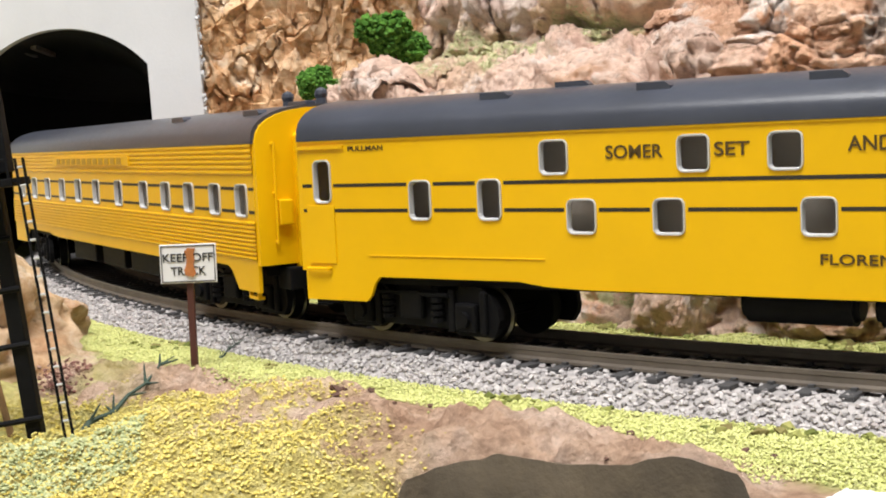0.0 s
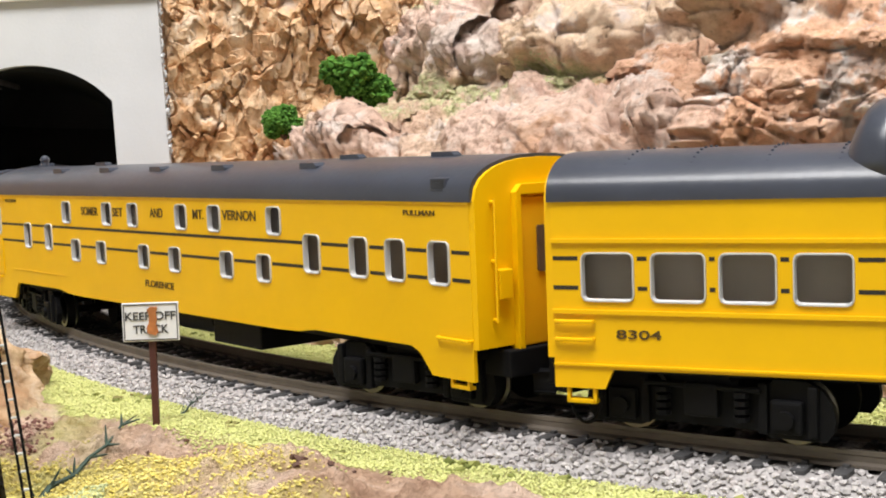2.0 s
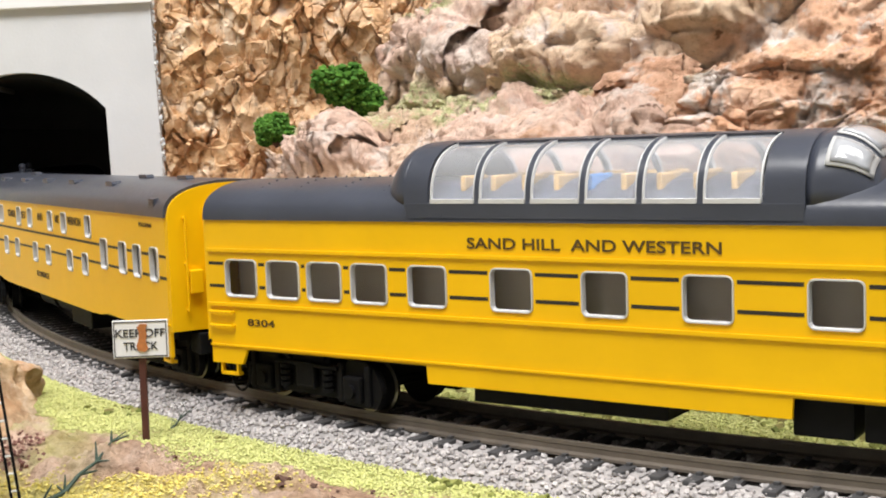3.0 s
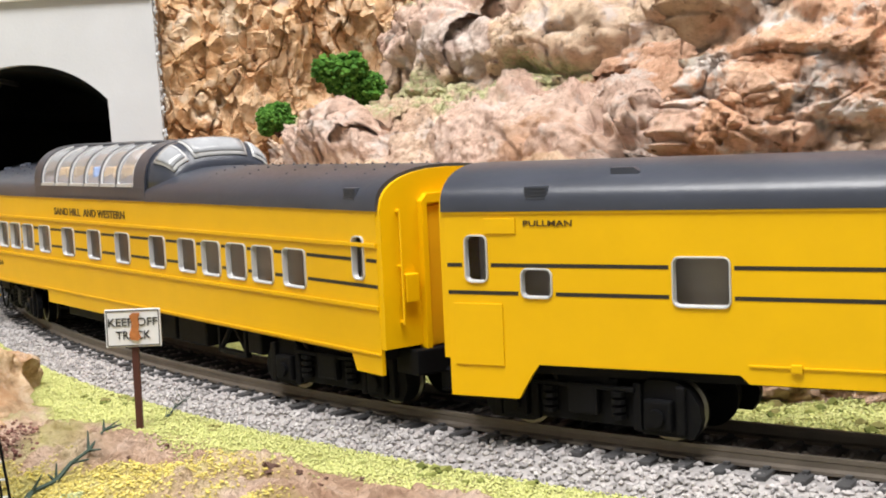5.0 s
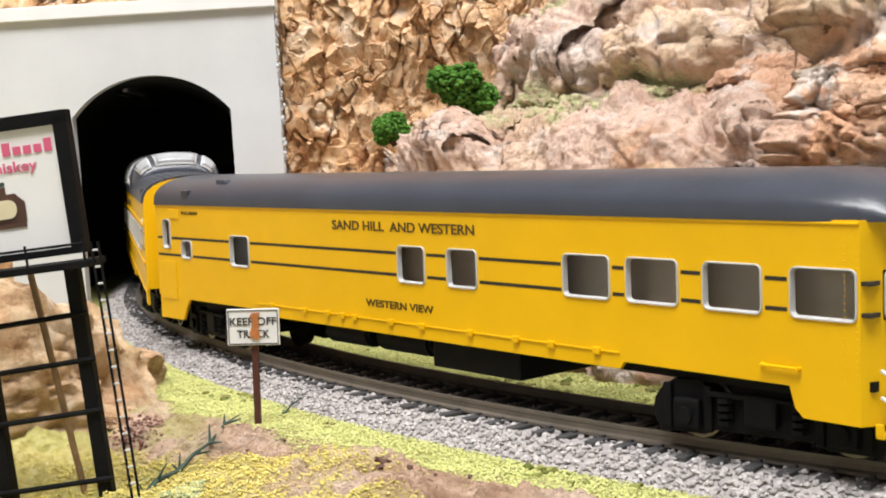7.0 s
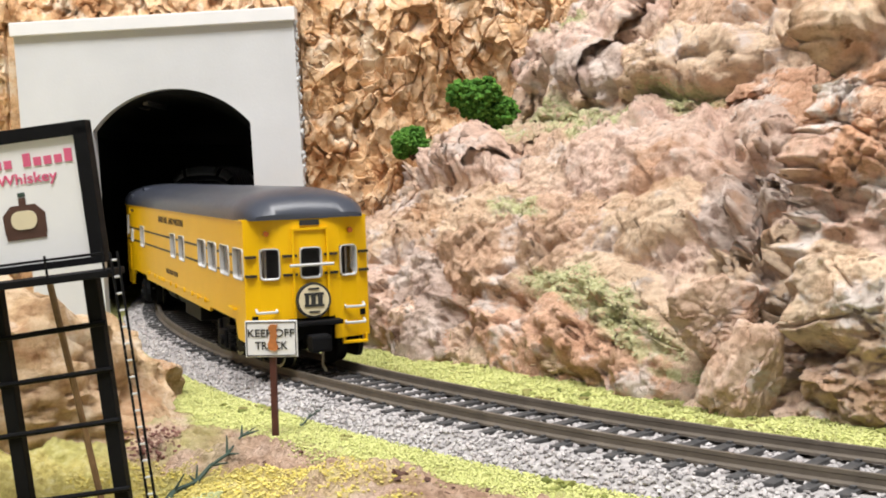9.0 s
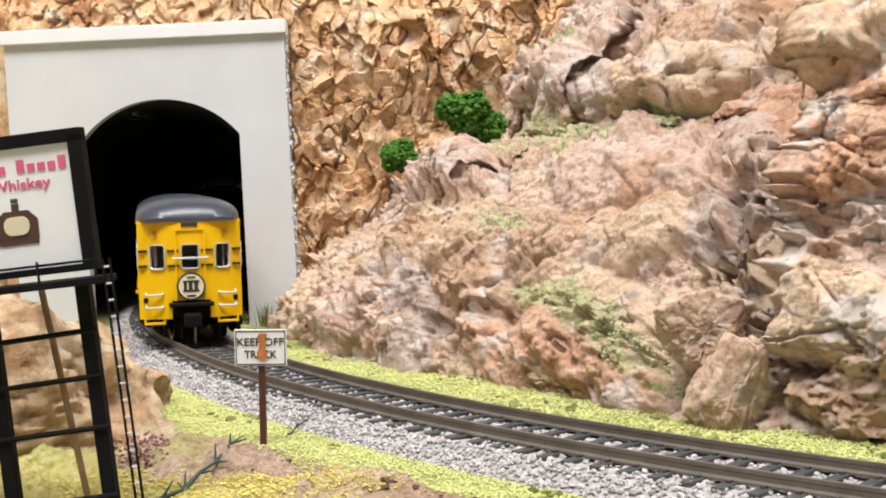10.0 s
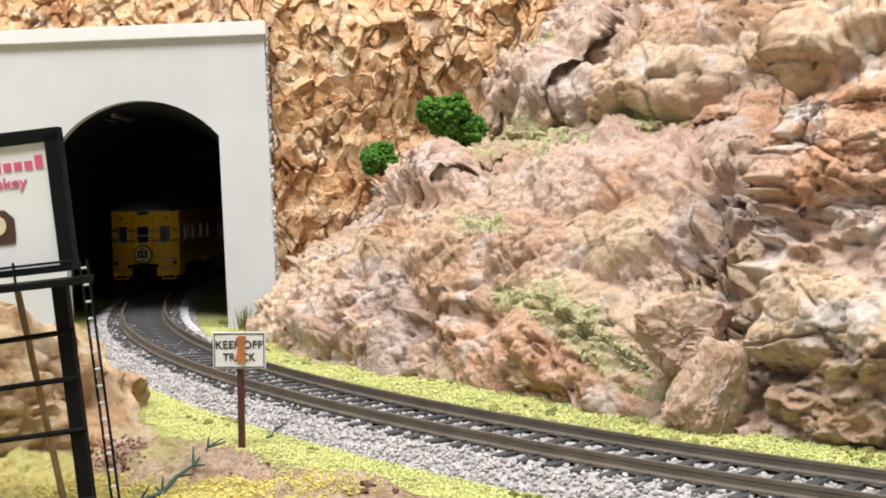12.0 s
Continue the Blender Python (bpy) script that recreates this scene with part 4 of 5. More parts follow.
def truck(car, x):
    t = part("truck", boxed(-0.006, 0.006, -0.0125, 0.0125, 0.0062, 0.0105, bevel=0.0005), BLACK, car)
    t.matrix_basis = pose(x, 0, 0, 0, 0, math.degrees(math.asin(x / RAD)))
    for s in (-1, 1):
        bm = bmesh.new()
        end = [(0.0212, 0.0034), (0.0216, 0.0050), (0.0212, 0.0072), (0.0196, 0.0096), (0.0172, 0.0110), (0.0118, 0.0110), (0.0100, 0.0092), (0.0052, 0.0092), (0.0040, 0.0112)]
        low = end + [(-x, z) for x, z in end[::-1]] + [(-0.0200, 0.0016), (-0.0112, 0.0016), (-0.0092, 0.0026), (0.0092, 0.0026), (0.0112, 0.0016), (0.0200, 0.0016)]
        prism(bm, low, s * 0.0112, s * 0.0126)
        for cx in (-AXLE, AXLE):
            box(bm, cx - 0.0026, cx + 0.0026, min(s * 0.0126, s * 0.0142), max(s * 0.0126, s * 0.0142), 0.0026, 0.0080, bevel=0.0006)
            rod(bm, (cx, s * 0.0125, 0.0050), (cx, s * 0.0150, 0.0050), 0.0015, seg=12)
            for e in (-0.0040, 0.0040):
                box(bm, cx + e - 0.0008, cx + e + 0.0008, min(s * 0.0124, s * 0.0136), max(s * 0.0124, s * 0.0136), 0.0022, 0.0104, bevel=0.0004)
        for cx in (-0.0068, 0.0068):
            for k in range(4):
                rod(bm, (cx, s * 0.0136, 0.0040 + 0.0013 * k), (cx, s * 0.0136, 0.0048 + 0.0013 * k), 0.0013, seg=8)
        box(bm, -0.0030, 0.0030, min(s * 0.0128, s * 0.0144), max(s * 0.0128, s * 0.0144), 0.0042, 0.0098, bevel=0.0006)
        rod(bm, (-0.0100, s * 0.0138, 0.0092), (0.0100, s * 0.0138, 0.0092), 0.0005, seg=6)
        part("side_frame", bm, BLACK, t)
    for cx in (-AXLE, AXLE):
        for s in (-1, 1):
            share("wheel", WHEEL, t, pose(cx, s * 0.0078, 0.0050, 0, 0, 0 if s < 0 else 180))
        part("axle", rod(bmesh.new(), (cx, -0.010, 0.005), (cx, 0.010, 0.005), 0.0011), BLACK, t)
    return t


def stripe(car, windows, z, y, end=0.0002):
    """A painted line broken by the windows that it meets."""
    cuts = sorted((w[0] - w[1] / 2 - 0.0008, w[0] + w[1] / 2 + 0.0008) for w in windows if abs(z - w[2]) < w[3] / 2 + 0.0006)
    bm = bmesh.new()
    x = -LEN / 2 + 0.0002
    for a, b in cuts + [(LEN / 2 - end, 0)]:
        if a - x > 0.0006:
            box(bm, x, a, min(y, y * 1.004), max(y, y * 1.004), z - 0.00034, z + 0.00034)
        x = max(x, b)
    part("stripe", bm, STRIPE, car)


def vent(car, x, y, w=0.006, d=0.002):
    z = TOP - 0.0001 - (TOP - EAVE) * (1 - (1 - abs(y / HALF) ** 2.35) ** (1 / 2.35))
    bm = prism(bmesh.new(), [(x - w / 2, z - 0.0008), (x + w / 2, z - 0.0008), (x + w / 2, z + 0.0003), (x + w / 2 - 0.001, z + 0.0010), (x - w / 2, z + 0.0010)], y - d / 2, y + d / 2)
    part("roof_vent", bm, ROOF, car)


def hatch(car, x):
    bm = boxed(x - 0.0022, x + 0.0022, -HALF - 0.0001, -HALF + 0.003, EAVE + 0.0014, EAVE + 0.0040, bevel=0.0003)
    for k in range(4):
        box(bm, x - 0.0018, x + 0.0018, -HALF - 0.0003, -HALF + 0.0005, EAVE + 0.0017 + 0.0006 * k, EAVE + 0.0020 + 0.0006 * k)
    part("roof_grille", bm, ROOF, car)


def rail_line(car, z, y, x0=-LEN / 2, x1=LEN / 2, h=0.0005, out=0.0004, name="belt_rail"):
    return part(name, boxed(x0, x1, min(y, y + math.copysign(out, y)), max(y, y + math.copysign(out, y)), z - h / 2, z + h / 2, bevel=0.0001), YELLOW, car)


def underfloor(car):
    part("underframe", boxed(-LEN / 2 + 0.003, LEN / 2 - 0.003, -0.0135, 0.0135, 0.0108, 0.0132), BLACK, car)
    part("interior_floor", boxed(-LEN / 2 + 0.002, LEN / 2 - 0.002, -0.0152, 0.0152, 0.0134, 0.0150), BLACK, car)
    for y in (-0.0112, 0.0106):
        part("interior_partition", boxed(-LEN / 2 + 0.004, LEN / 2 - 0.004, y, y + 0.0006, 0.0150, 0.0395), INSIDE, car)


def tank(car, x0, x1, r=0.0034, y=-0.0095):
    bm = bmesh.new()
    rod(bm, (x0, y, 0.0096), (x1, y, 0.0096), r, seg=20)
    bmesh.ops.bevel(bm, geom=[e for e in bm.edges if abs(e.verts[0].co.x - e.verts[1].co.x) < 1e-6 and len(e.link_faces) == 2], offset=0.0009, segments=3, affect="EDGES")
    box(bm, (x0 + x1) / 2 - 0.006, (x0 + x1) / 2 + 0.006, y - 0.001, y + 0.004, 0.0096, 0.0128)
    part("tank", bm, BLACK, car, smooth=40)


def equipment(car, x0, x1, z0=0.0052, y0=-0.0140, y1=0.0140):
    bm = boxed(x0, x1, y0, y1, z0, 0.0128, bevel=0.0005)
    part("equipment_box", bm, BLACK, car)


def step_iron(car, x, z, w=0.007, y=-HALF, material=None):
    bm = bmesh.new()
    rod(bm, (x - w / 2, y - 0.0008, z), (x + w / 2, y - 0.0008, z), 0.00032, seg=6)
    for e in (-1, 1):
        rod(bm, (x + e * w / 2, y, z), (x + e * w / 2, y - 0.0008, z), 0.00032, seg=6)
    part("grab_iron", bm, material or YELLOW, car)


def corner_step(car, x, s):
    """The cast step under a car corner."""
    for y in (-HALF + 0.0004, HALF - 0.0004):
        bm = bmesh.new()
        box(bm, x - 0.0026, x + 0.0026, min(y, y * 0.9), max(y, y * 0.9), 0.0058, 0.0066, bevel=0.0002)
        for e in (-0.0023, 0.0023):
            box(bm, x + e - 0.0003, x + e + 0.0003, min(y, y * 0.95), max(y, y * 0.95), 0.0060, 0.0088)
        part("corner_step", bm, YELLOW, car)


def car_shell(label, windows, skirt, ends=(-1, 1), round_rear=False):
    car = tagged(new("passenger_car"), label, "train car", group="cars of the train")
    for y in (-HALF, HALF):
        side_wall(car, windows, skirt, y, REAR_CUT if round_rear else 0.0)
        for w in windows:
            window(car, w[0], w[1], w[2], w[3], y)
    make_roof(car, -LEN / 2 - 0.0006, LEN / 2 + 0.0006 - 0.5 * REAR_CUT * round_rear, round_rear)
    for s in ends:
        end_wall(car, s * LEN / 2, s)
    underfloor(car)
    for x in (-TRUCK, TRUCK):
        truck(car, x)
    return car


def win(xs, w, z, h):
    return [(x / 1000, w / 1000, z / 1000, h / 1000) for x in xs]


def label_text(car, text, x, z, w, h, material=None):
    return letters("lettering", text, w / 1000, h / 1000, material or LETTER, car, pose(x / 1000, -HALF - 0.00012, z / 1000, 90, 0, 0))


def fluting(car, z0, z1, n, y, gaps=()):
    """Corrugated side: a rib a row."""
    for k in range(n):
        z = z0 + (z1 - z0) * k / (n - 1)
        bm = bmesh.new()
        s = math.copysign(1, y)
        h = (z1 - z0) / (n - 1)
        prof = [(0, -h * 0.42), (0.00035, -h * 0.25), (0.00042, 0), (0.00035, h * 0.25), (0, h * 0.42)]
        for a, b in gaps or ((-LEN / 2, LEN / 2),):
            rows = [[bm.verts.new((x, y + s * o, z + dz)) for o, dz in prof] for x in (a, b)]
            for i in range(4):
                bm.faces.new((rows[0][i], rows[0][i + 1], rows[1][i + 1], rows[1][i]))
        part("fluting_rib", bm, YELLOW, car)


def skirt_std(mid=0.0115, arch=0.0126, low=0.0076):
    h = LEN / 2
    return [(-h, low), (-0.1010, low), (-0.0998, 0.0088), (-0.0988, 0.0112), (-0.0975, arch), (-0.066, arch), (-0.060, 0.0118), (-0.052, mid), (0.052, mid), (0.060, 0.0118), (0.066, arch), (0.0985, arch),
            (0.1010, 0.0115), (0.1045, low), (h, low)]


def build_corrugated():
    w = win([109.0, 92.9, 75.4, 58.2, 40.2, 17.5, -5.0, -25.0, -44.5, -63.5, -82.0, -100.5], 6.4, 27.4, 6.8)
    car = car_shell("yellow corrugated passenger car with a charcoal roof", w, skirt_std())
    for y in (-HALF, HALF):
        fluting(car, 0.0150, 0.0226, 9, y)
        fluting(car, 0.0335, 0.0393, 6, y)
        for z in (0.0300, 0.0250):
            stripe(car, w, z, y)
    for x in (0.095, 0.113):
        bm = rod(bmesh.new(), (x, 0.002, TOP - 0.0005), (x, 0.002, TOP + 0.0022), 0.0014, 0.0011, 10)
        bmesh.ops.create_uvsphere(bm, u_segments=10, v_segments=6, radius=0.0015, matrix=Matrix.Translation((x, 0.002, TOP + 0.0022)))
        part("roof_ventilator", bm, ROOF, car)
    part("roof_box", boxed(0.099, 0.109, 0.0, 0.005, TOP - 0.0008, TOP + 0.0010, bevel=0.0003), ROOF, car)
    for x in (0.108, 0.060):
        vent(car, x, -0.0118, 0.009, 0.0022)
    part("name_board", boxed(-0.052, 0.030, -HALF - 0.0007, -HALF, 0.0350, 0.0378, bevel=0.0001), YELLOW, car)
    for i in range(12):
        part("illegible_letter", boxed(-0.046 + 0.0060 * i, -0.0418 + 0.0060 * i, -HALF - 0.0009, -HALF - 0.0007, 0.0355, 0.0373), FADED, car)
    corner_step(car, LEN / 2 - 0.0045, 1)
    for x0, x1 in ((-0.045, -0.020), (-0.012, 0.010), (0.016, 0.048)):
        equipment(car, x0, x1)
    return car


def build_sleeper():
    w = win([-57.6, -31.3, -15.8, 10.2, 26.2, 52.0], 5.3, 35.0, 5.8) + win([-52.4, -35.9, -10.6, 6.0, 31.1, 47.2], 5.3, 24.5, 5.8)
    w += win([-86.9, -71.3], 4.6, 27.6, 7.2) + win([66.3, 82.8, 94.6, 107.6], 5.6, 28.5, 7.7) + win([-110.8], 4.0, 31.5, 8.2)
    car = car_shell("yellow sleeping car with staggered silver-framed windows", w, skirt_std())
    for y in (-HALF, HALF):
        for z in (0.0307, 0.0257):
            stripe(car, w, z, y)
        rail_line(car, 0.0395, y, h=0.0004, out=0.0003, name="eave_bead")
        rail_line(car, 0.0168, y, -0.1, -0.06, h=0.0003, out=0.0002)
    for text, x, z, ww, h in (("SOMER", -42.0, 35.6, 10.6, 2.3), ("SET", -24.6, 35.6, 6.0, 2.3), ("AND", -2.6, 35.8, 6.8, 2.3), ("MT.", 18.8, 35.8, 5.2, 2.3), ("VERNON", 37.4, 35.9, 14.6, 2.3),
                              ("PULLMAN", 102.2, 37.6, 9.2, 1.0), ("PULLMAN", -99.5, 37.9, 8.6, 1.0), ("FLORENCE", -2.9, 17.8, 15.2, 1.7)):
        label_text(car, text, x, z, ww, h)
    for x in (-0.072, -0.040, -0.010, 0.022, 0.060):
        vent(car, x, -0.0112, 0.0062, 0.0028)
    for x in (-0.060, 0.064, 0.095):
        vent(car, x, -0.0035, 0.007)
    hatch(car, 0.1080)
    for x, z in ((-0.1125, 0.0140), (0.1115, 0.0150)):
        step_iron(car, x, z, 0.0055 if x < 0 else 0.009)
    part("vestibule_door", boxed(-0.1150, -0.1080, -HALF - 0.0003, -HALF + 0.0002, 0.0150, 0.0268, bevel=0.0001), YELLOW, car)
    part("door_sill", boxed(-0.1172, -0.1050, -HALF - 0.0005, -HALF, 0.0380, 0.0386), YELLOW, car)
    tank(car, -0.0255, -0.0060)
    tank(car, -0.0035, 0.0170)
    equipment(car, 0.0185, 0.0400)
    corner_step(car, LEN / 2 - 0.0045, 1)
    return car


def build_dome_car():
    w = win([-106.6, -94.8, -83.7, -72.2, -58.1, -39.3, -20.3, -1.2, 20.1, 36.5, 48.9, 61.0, 72.8, 86.0], 8.6, 27.2, 7.7) + win([110.0], 3.6, 30.6, 8.0)
    h = LEN / 2
    sk = [(-h, 0.0085), (-0.1075, 0.0085), (-0.1060, 0.0118), (-0.0590, 0.0118), (-0.0588, 0.0083), (0.0128, 0.0083), (0.0130, 0.0118), (0.106, 0.0118), (0.1075, 0.0085), (h, 0.0085)]
    car = car_shell("yellow dome car with a glazed observation dome", w, sk)
    for y in (-HALF, HALF):
        for z in (0.0303, 0.0254):
            stripe(car, w, z, y)
        for z in (0.0332, 0.0214):
            rail_line(car, z, y, h=0.0008, out=0.0005)
        rail_line(car, 0.0125, y, h=0.0005)
    label_text(car, "SAND HILL  AND WESTERN", -23.6, 35.8, 50.0, 2.1)
    label_text(car, "8304", -101.5, 17.8, 7.6, 1.5)
    for z in (0.0168, 0.0198):
        step_iron(car, -0.1125, z, 0.0065)
    # roof seams
    for x in (-0.104, -0.093, -0.081, -0.070, 0.044, 0.060, 0.076, 0.092, 0.106):
        bm = bmesh.new()
        for k in range(2, 17, 1):
            y, z = roof_arc()[k]
            bmesh.ops.create_icosphere(bm, subdivisions=1, radius=0.00030, matrix=Matrix.Translation((x, y, z + 0.0001)))
        part("rivet_row", bm, ROOF, car)
    # dome: base casing, ribs, glass, end caps
    x0, x1, zt = -0.0626, 0.0154, 0.0543
    bm = bmesh.new()
    for s in (-1, 1):
        box(bm, x0, x1, min(s * (HALF + 0.0004), s * (HALF - 0.0022)), max(s * (HALF + 0.0004), s * (HALF - 0.0022)), EAVE - 0.0002, 0.0434, bevel=0.0003)
    part("dome_casing", bm, ROOF, car)
    shell = roof_arc(22, HALF - 0.0002, 0.0425, zt, 2.7)

    def arch_band(xa, xb, grow, k0, k1, name, mat, parent, thick=0.0009):
        bm = bmesh.new()
        rows = []
        for x in (xa, xb):
            for g in (grow, grow - thick):
                rows.append([bm.verts.new((x, y * (1 + g / HALF), z + g * (z - 0.0425) / (zt - 0.0425))) for y, z in shell[k0:k1 + 1]])
        for i in range(len(rows[0]) - 1):
            for a, b in ((0, 2), (2, 3), (3, 1), (1, 0)):
                bm.faces.new((rows[a][i], rows[a][i + 1], rows[b][i + 1], rows[b][i]))
        for e in (0, -1):
            bm.faces.new((rows[0][e], rows[2][e], rows[3][e], rows[1][e]))
        return part(name, bm, mat, parent, smooth=40)

    ribs = np.linspace(-0.0571, 0.0088, 7)
    arch_band(x0, ribs[0], 0.0006, 0, 22, "dome_front_casing", ROOF, car, 0.0012)
    arch_band(ribs[-1], x1, 0.0006, 0, 22, "dome_rear_casing", ROOF, car, 0.0012)
    arch_band(ribs[0], ribs[-1], 0.0006, 9, 13, "dome_roof_strip", ROOF, car, 0.0012)
    for x in ribs[1:-1]:
        arch_band(x - 0.0005, x + 0.0005, 0.0005, 0, 22, "dome_rib", ROOF, car, 0.0012)
    for a, b in zip(ribs, ribs[1:]):
        for k0, k1 in ((0, 9), (13, 22)):
            g = arch_band(a + 0.0005, b - 0.0005, 0.0001, k0, k1, "dome_pane", DOME_HAZE, car, 0.0004)
            g.visible_shadow = False
            arch_band(a + 0.0005, a + 0.0008, 0.0004, k0, k1, "pane_trim", FRAME, g, 0.0006)
            arch_band(b - 0.0008, b - 0.0005, 0.0004, k0, k1, "pane_trim", FRAME, g, 0.0006)
            s = -1 if k0 == 0 else 1
            part("pane_trim", boxed(a + 0.0006, b - 0.0006, min(s * 0.0160, s * 0.0171), max(s * 0.0160, s * 0.0171), 0.0432, 0.0440), FRAME, g)
    # sloping end caps, each with three panes
    for s, xe in ((-1, x0), (1, x1)):
        run = 0.0112 if s > 0 else 0.0070
        bm = bmesh.new()
        rings = []
        for t in np.linspace(0, 1, 9):
            x = xe + s * run * t
            k = max(0.0, 1 - t ** 2.8) ** 0.85
            top = TOP - 0.0012 + (zt + 0.0006 - TOP + 0.0012) * k
            rings.append([bm.verts.new((x, y * (1 - 0.22 * t * t), 0.0425 + (z - 0.0425) * (top - 0.0425) / (zt - 0.0425))) for y, z in shell])
        for a, b in zip(rings, rings[1:]):
            for i in range(len(a) - 1):
                bm.faces.new((a[i], a[i + 1], b[i + 1], b[i]))
        cap = part("dome_end_cap", bm, ROOF, car, smooth=60)
        cap.modifiers.new("thick", "SOLIDIFY").thickness = 0.0006
        if s > 0:
            for k0, k1 in ((3, 7), (8, 14), (15, 19)):
                for nm, mat, lift, inset in (("cap_window_trim", FRAME, 0.0003, 0), ("cap_pane", CAP_REFLECTION, 0.0005, 1)):
                    bm = bmesh.new()
                    rows = []
                    ts = np.linspace(0.22 + 0.05 * inset, 0.84 - 0.06 * inset, 6)
                    for t in ts:
                        x = xe + run * t
                        k = max(0.0, 1 - t ** 2.8) ** 0.85
                        top = TOP - 0.0012 + (zt + 0.0006 - TOP + 0.0012) * k
                        ks = np.linspace(k0 + 0.35 * inset, k1 - 0.35 * inset, 7)
                        row = []
                        for q in ks:
                            i = int(min(q, 21))
                            f = q - i
                            y = shell[i][0] * (1 - f) + shell[i + 1][0] * f
                            z = shell[i][1] * (1 - f) + shell[i + 1][1] * f
                            row.append(bm.verts.new((x + lift * 0.6, y * (1 - 0.22 * t * t) * (1 + lift / HALF), 0.0425 + (z - 0.0425) * (top - 0.0425) / (zt - 0.0425) + lift)))
                        rows.append(row)
                    for a, b in zip(rows, rows[1:]):
                        for i in range(6):
                            bm.faces.new((a[i], a[i + 1], b[i + 1], b[i]))
                    part(nm, bm, mat, car, smooth=60).modifiers.new("thick", "SOLIDIFY").thickness = 0.0003
    part("dome_floor", boxed(-0.058, 0.007, -0.0150, 0.0150, 0.0408, 0.0428), INSIDE, car)
    for i in range(9):
        for y in (-0.0095, 0.0095):
            x = -0.055 + 0.0067 * i
            bm = boxed(x, x + 0.0042, y - 0.0042, y + 0.0042, 0.0428, 0.0446, bevel=0.0004)
            box(bm, x + 0.0034, x + 0.0046, y - 0.0042, y + 0.0042, 0.0440, 0.0482, bevel=0.0004)
            part("dome_seat", bm, BLUE if (i == 4 and y < 0) else SEAT, car)
    for x0e, x1e in ((-0.050, -0.010), (0.012, 0.022), (0.0235, 0.0385)):
        equipment(car, x0e, x1e, 0.0050)
    bm = boxed(0.0445, 0.0580, -0.0140, -0.0126, 0.0046, 0.0056)
    for a, b in (((0.0445, 0.0125), (0.0455, 0.0050)), ((0.0570, 0.0125), (0.0580, 0.0050))):
        box(bm, a[0], b[0], -0.0140, -0.0126, 0.0050, 0.0125)
    rod(bm, (0.0452, -0.0133, 0.0056), (0.0512, -0.0133, 0.0122), 0.0006)
    rod(bm, (0.0574, -0.0133, 0.0056), (0.0512, -0.0133, 0.0122), 0.0006)
    part("generator_bracket", bm, BLACK, car)
    equipment(car, 0.0590, 0.0650, 0.0060)
    hatch(car, 0.1080)
    corner_step(car, -LEN / 2 + 0.0045, -1)
    bm = bmesh.new()
    for k in range(12):
        a, b = math.pi * k / 12, math.pi * (k + 1) / 12
        rod(bm, (-0.1125 - 0.003 * math.cos(a), -0.012, 0.0078 - 0.0062 * math.sin(a)), (-0.1125 - 0.003 * math.cos(b), -0.012, 0.0078 - 0.0062 * math.sin(b)), 0.0003, seg=6)
    part("brake_hose", bm, BLACK, car)
    return car


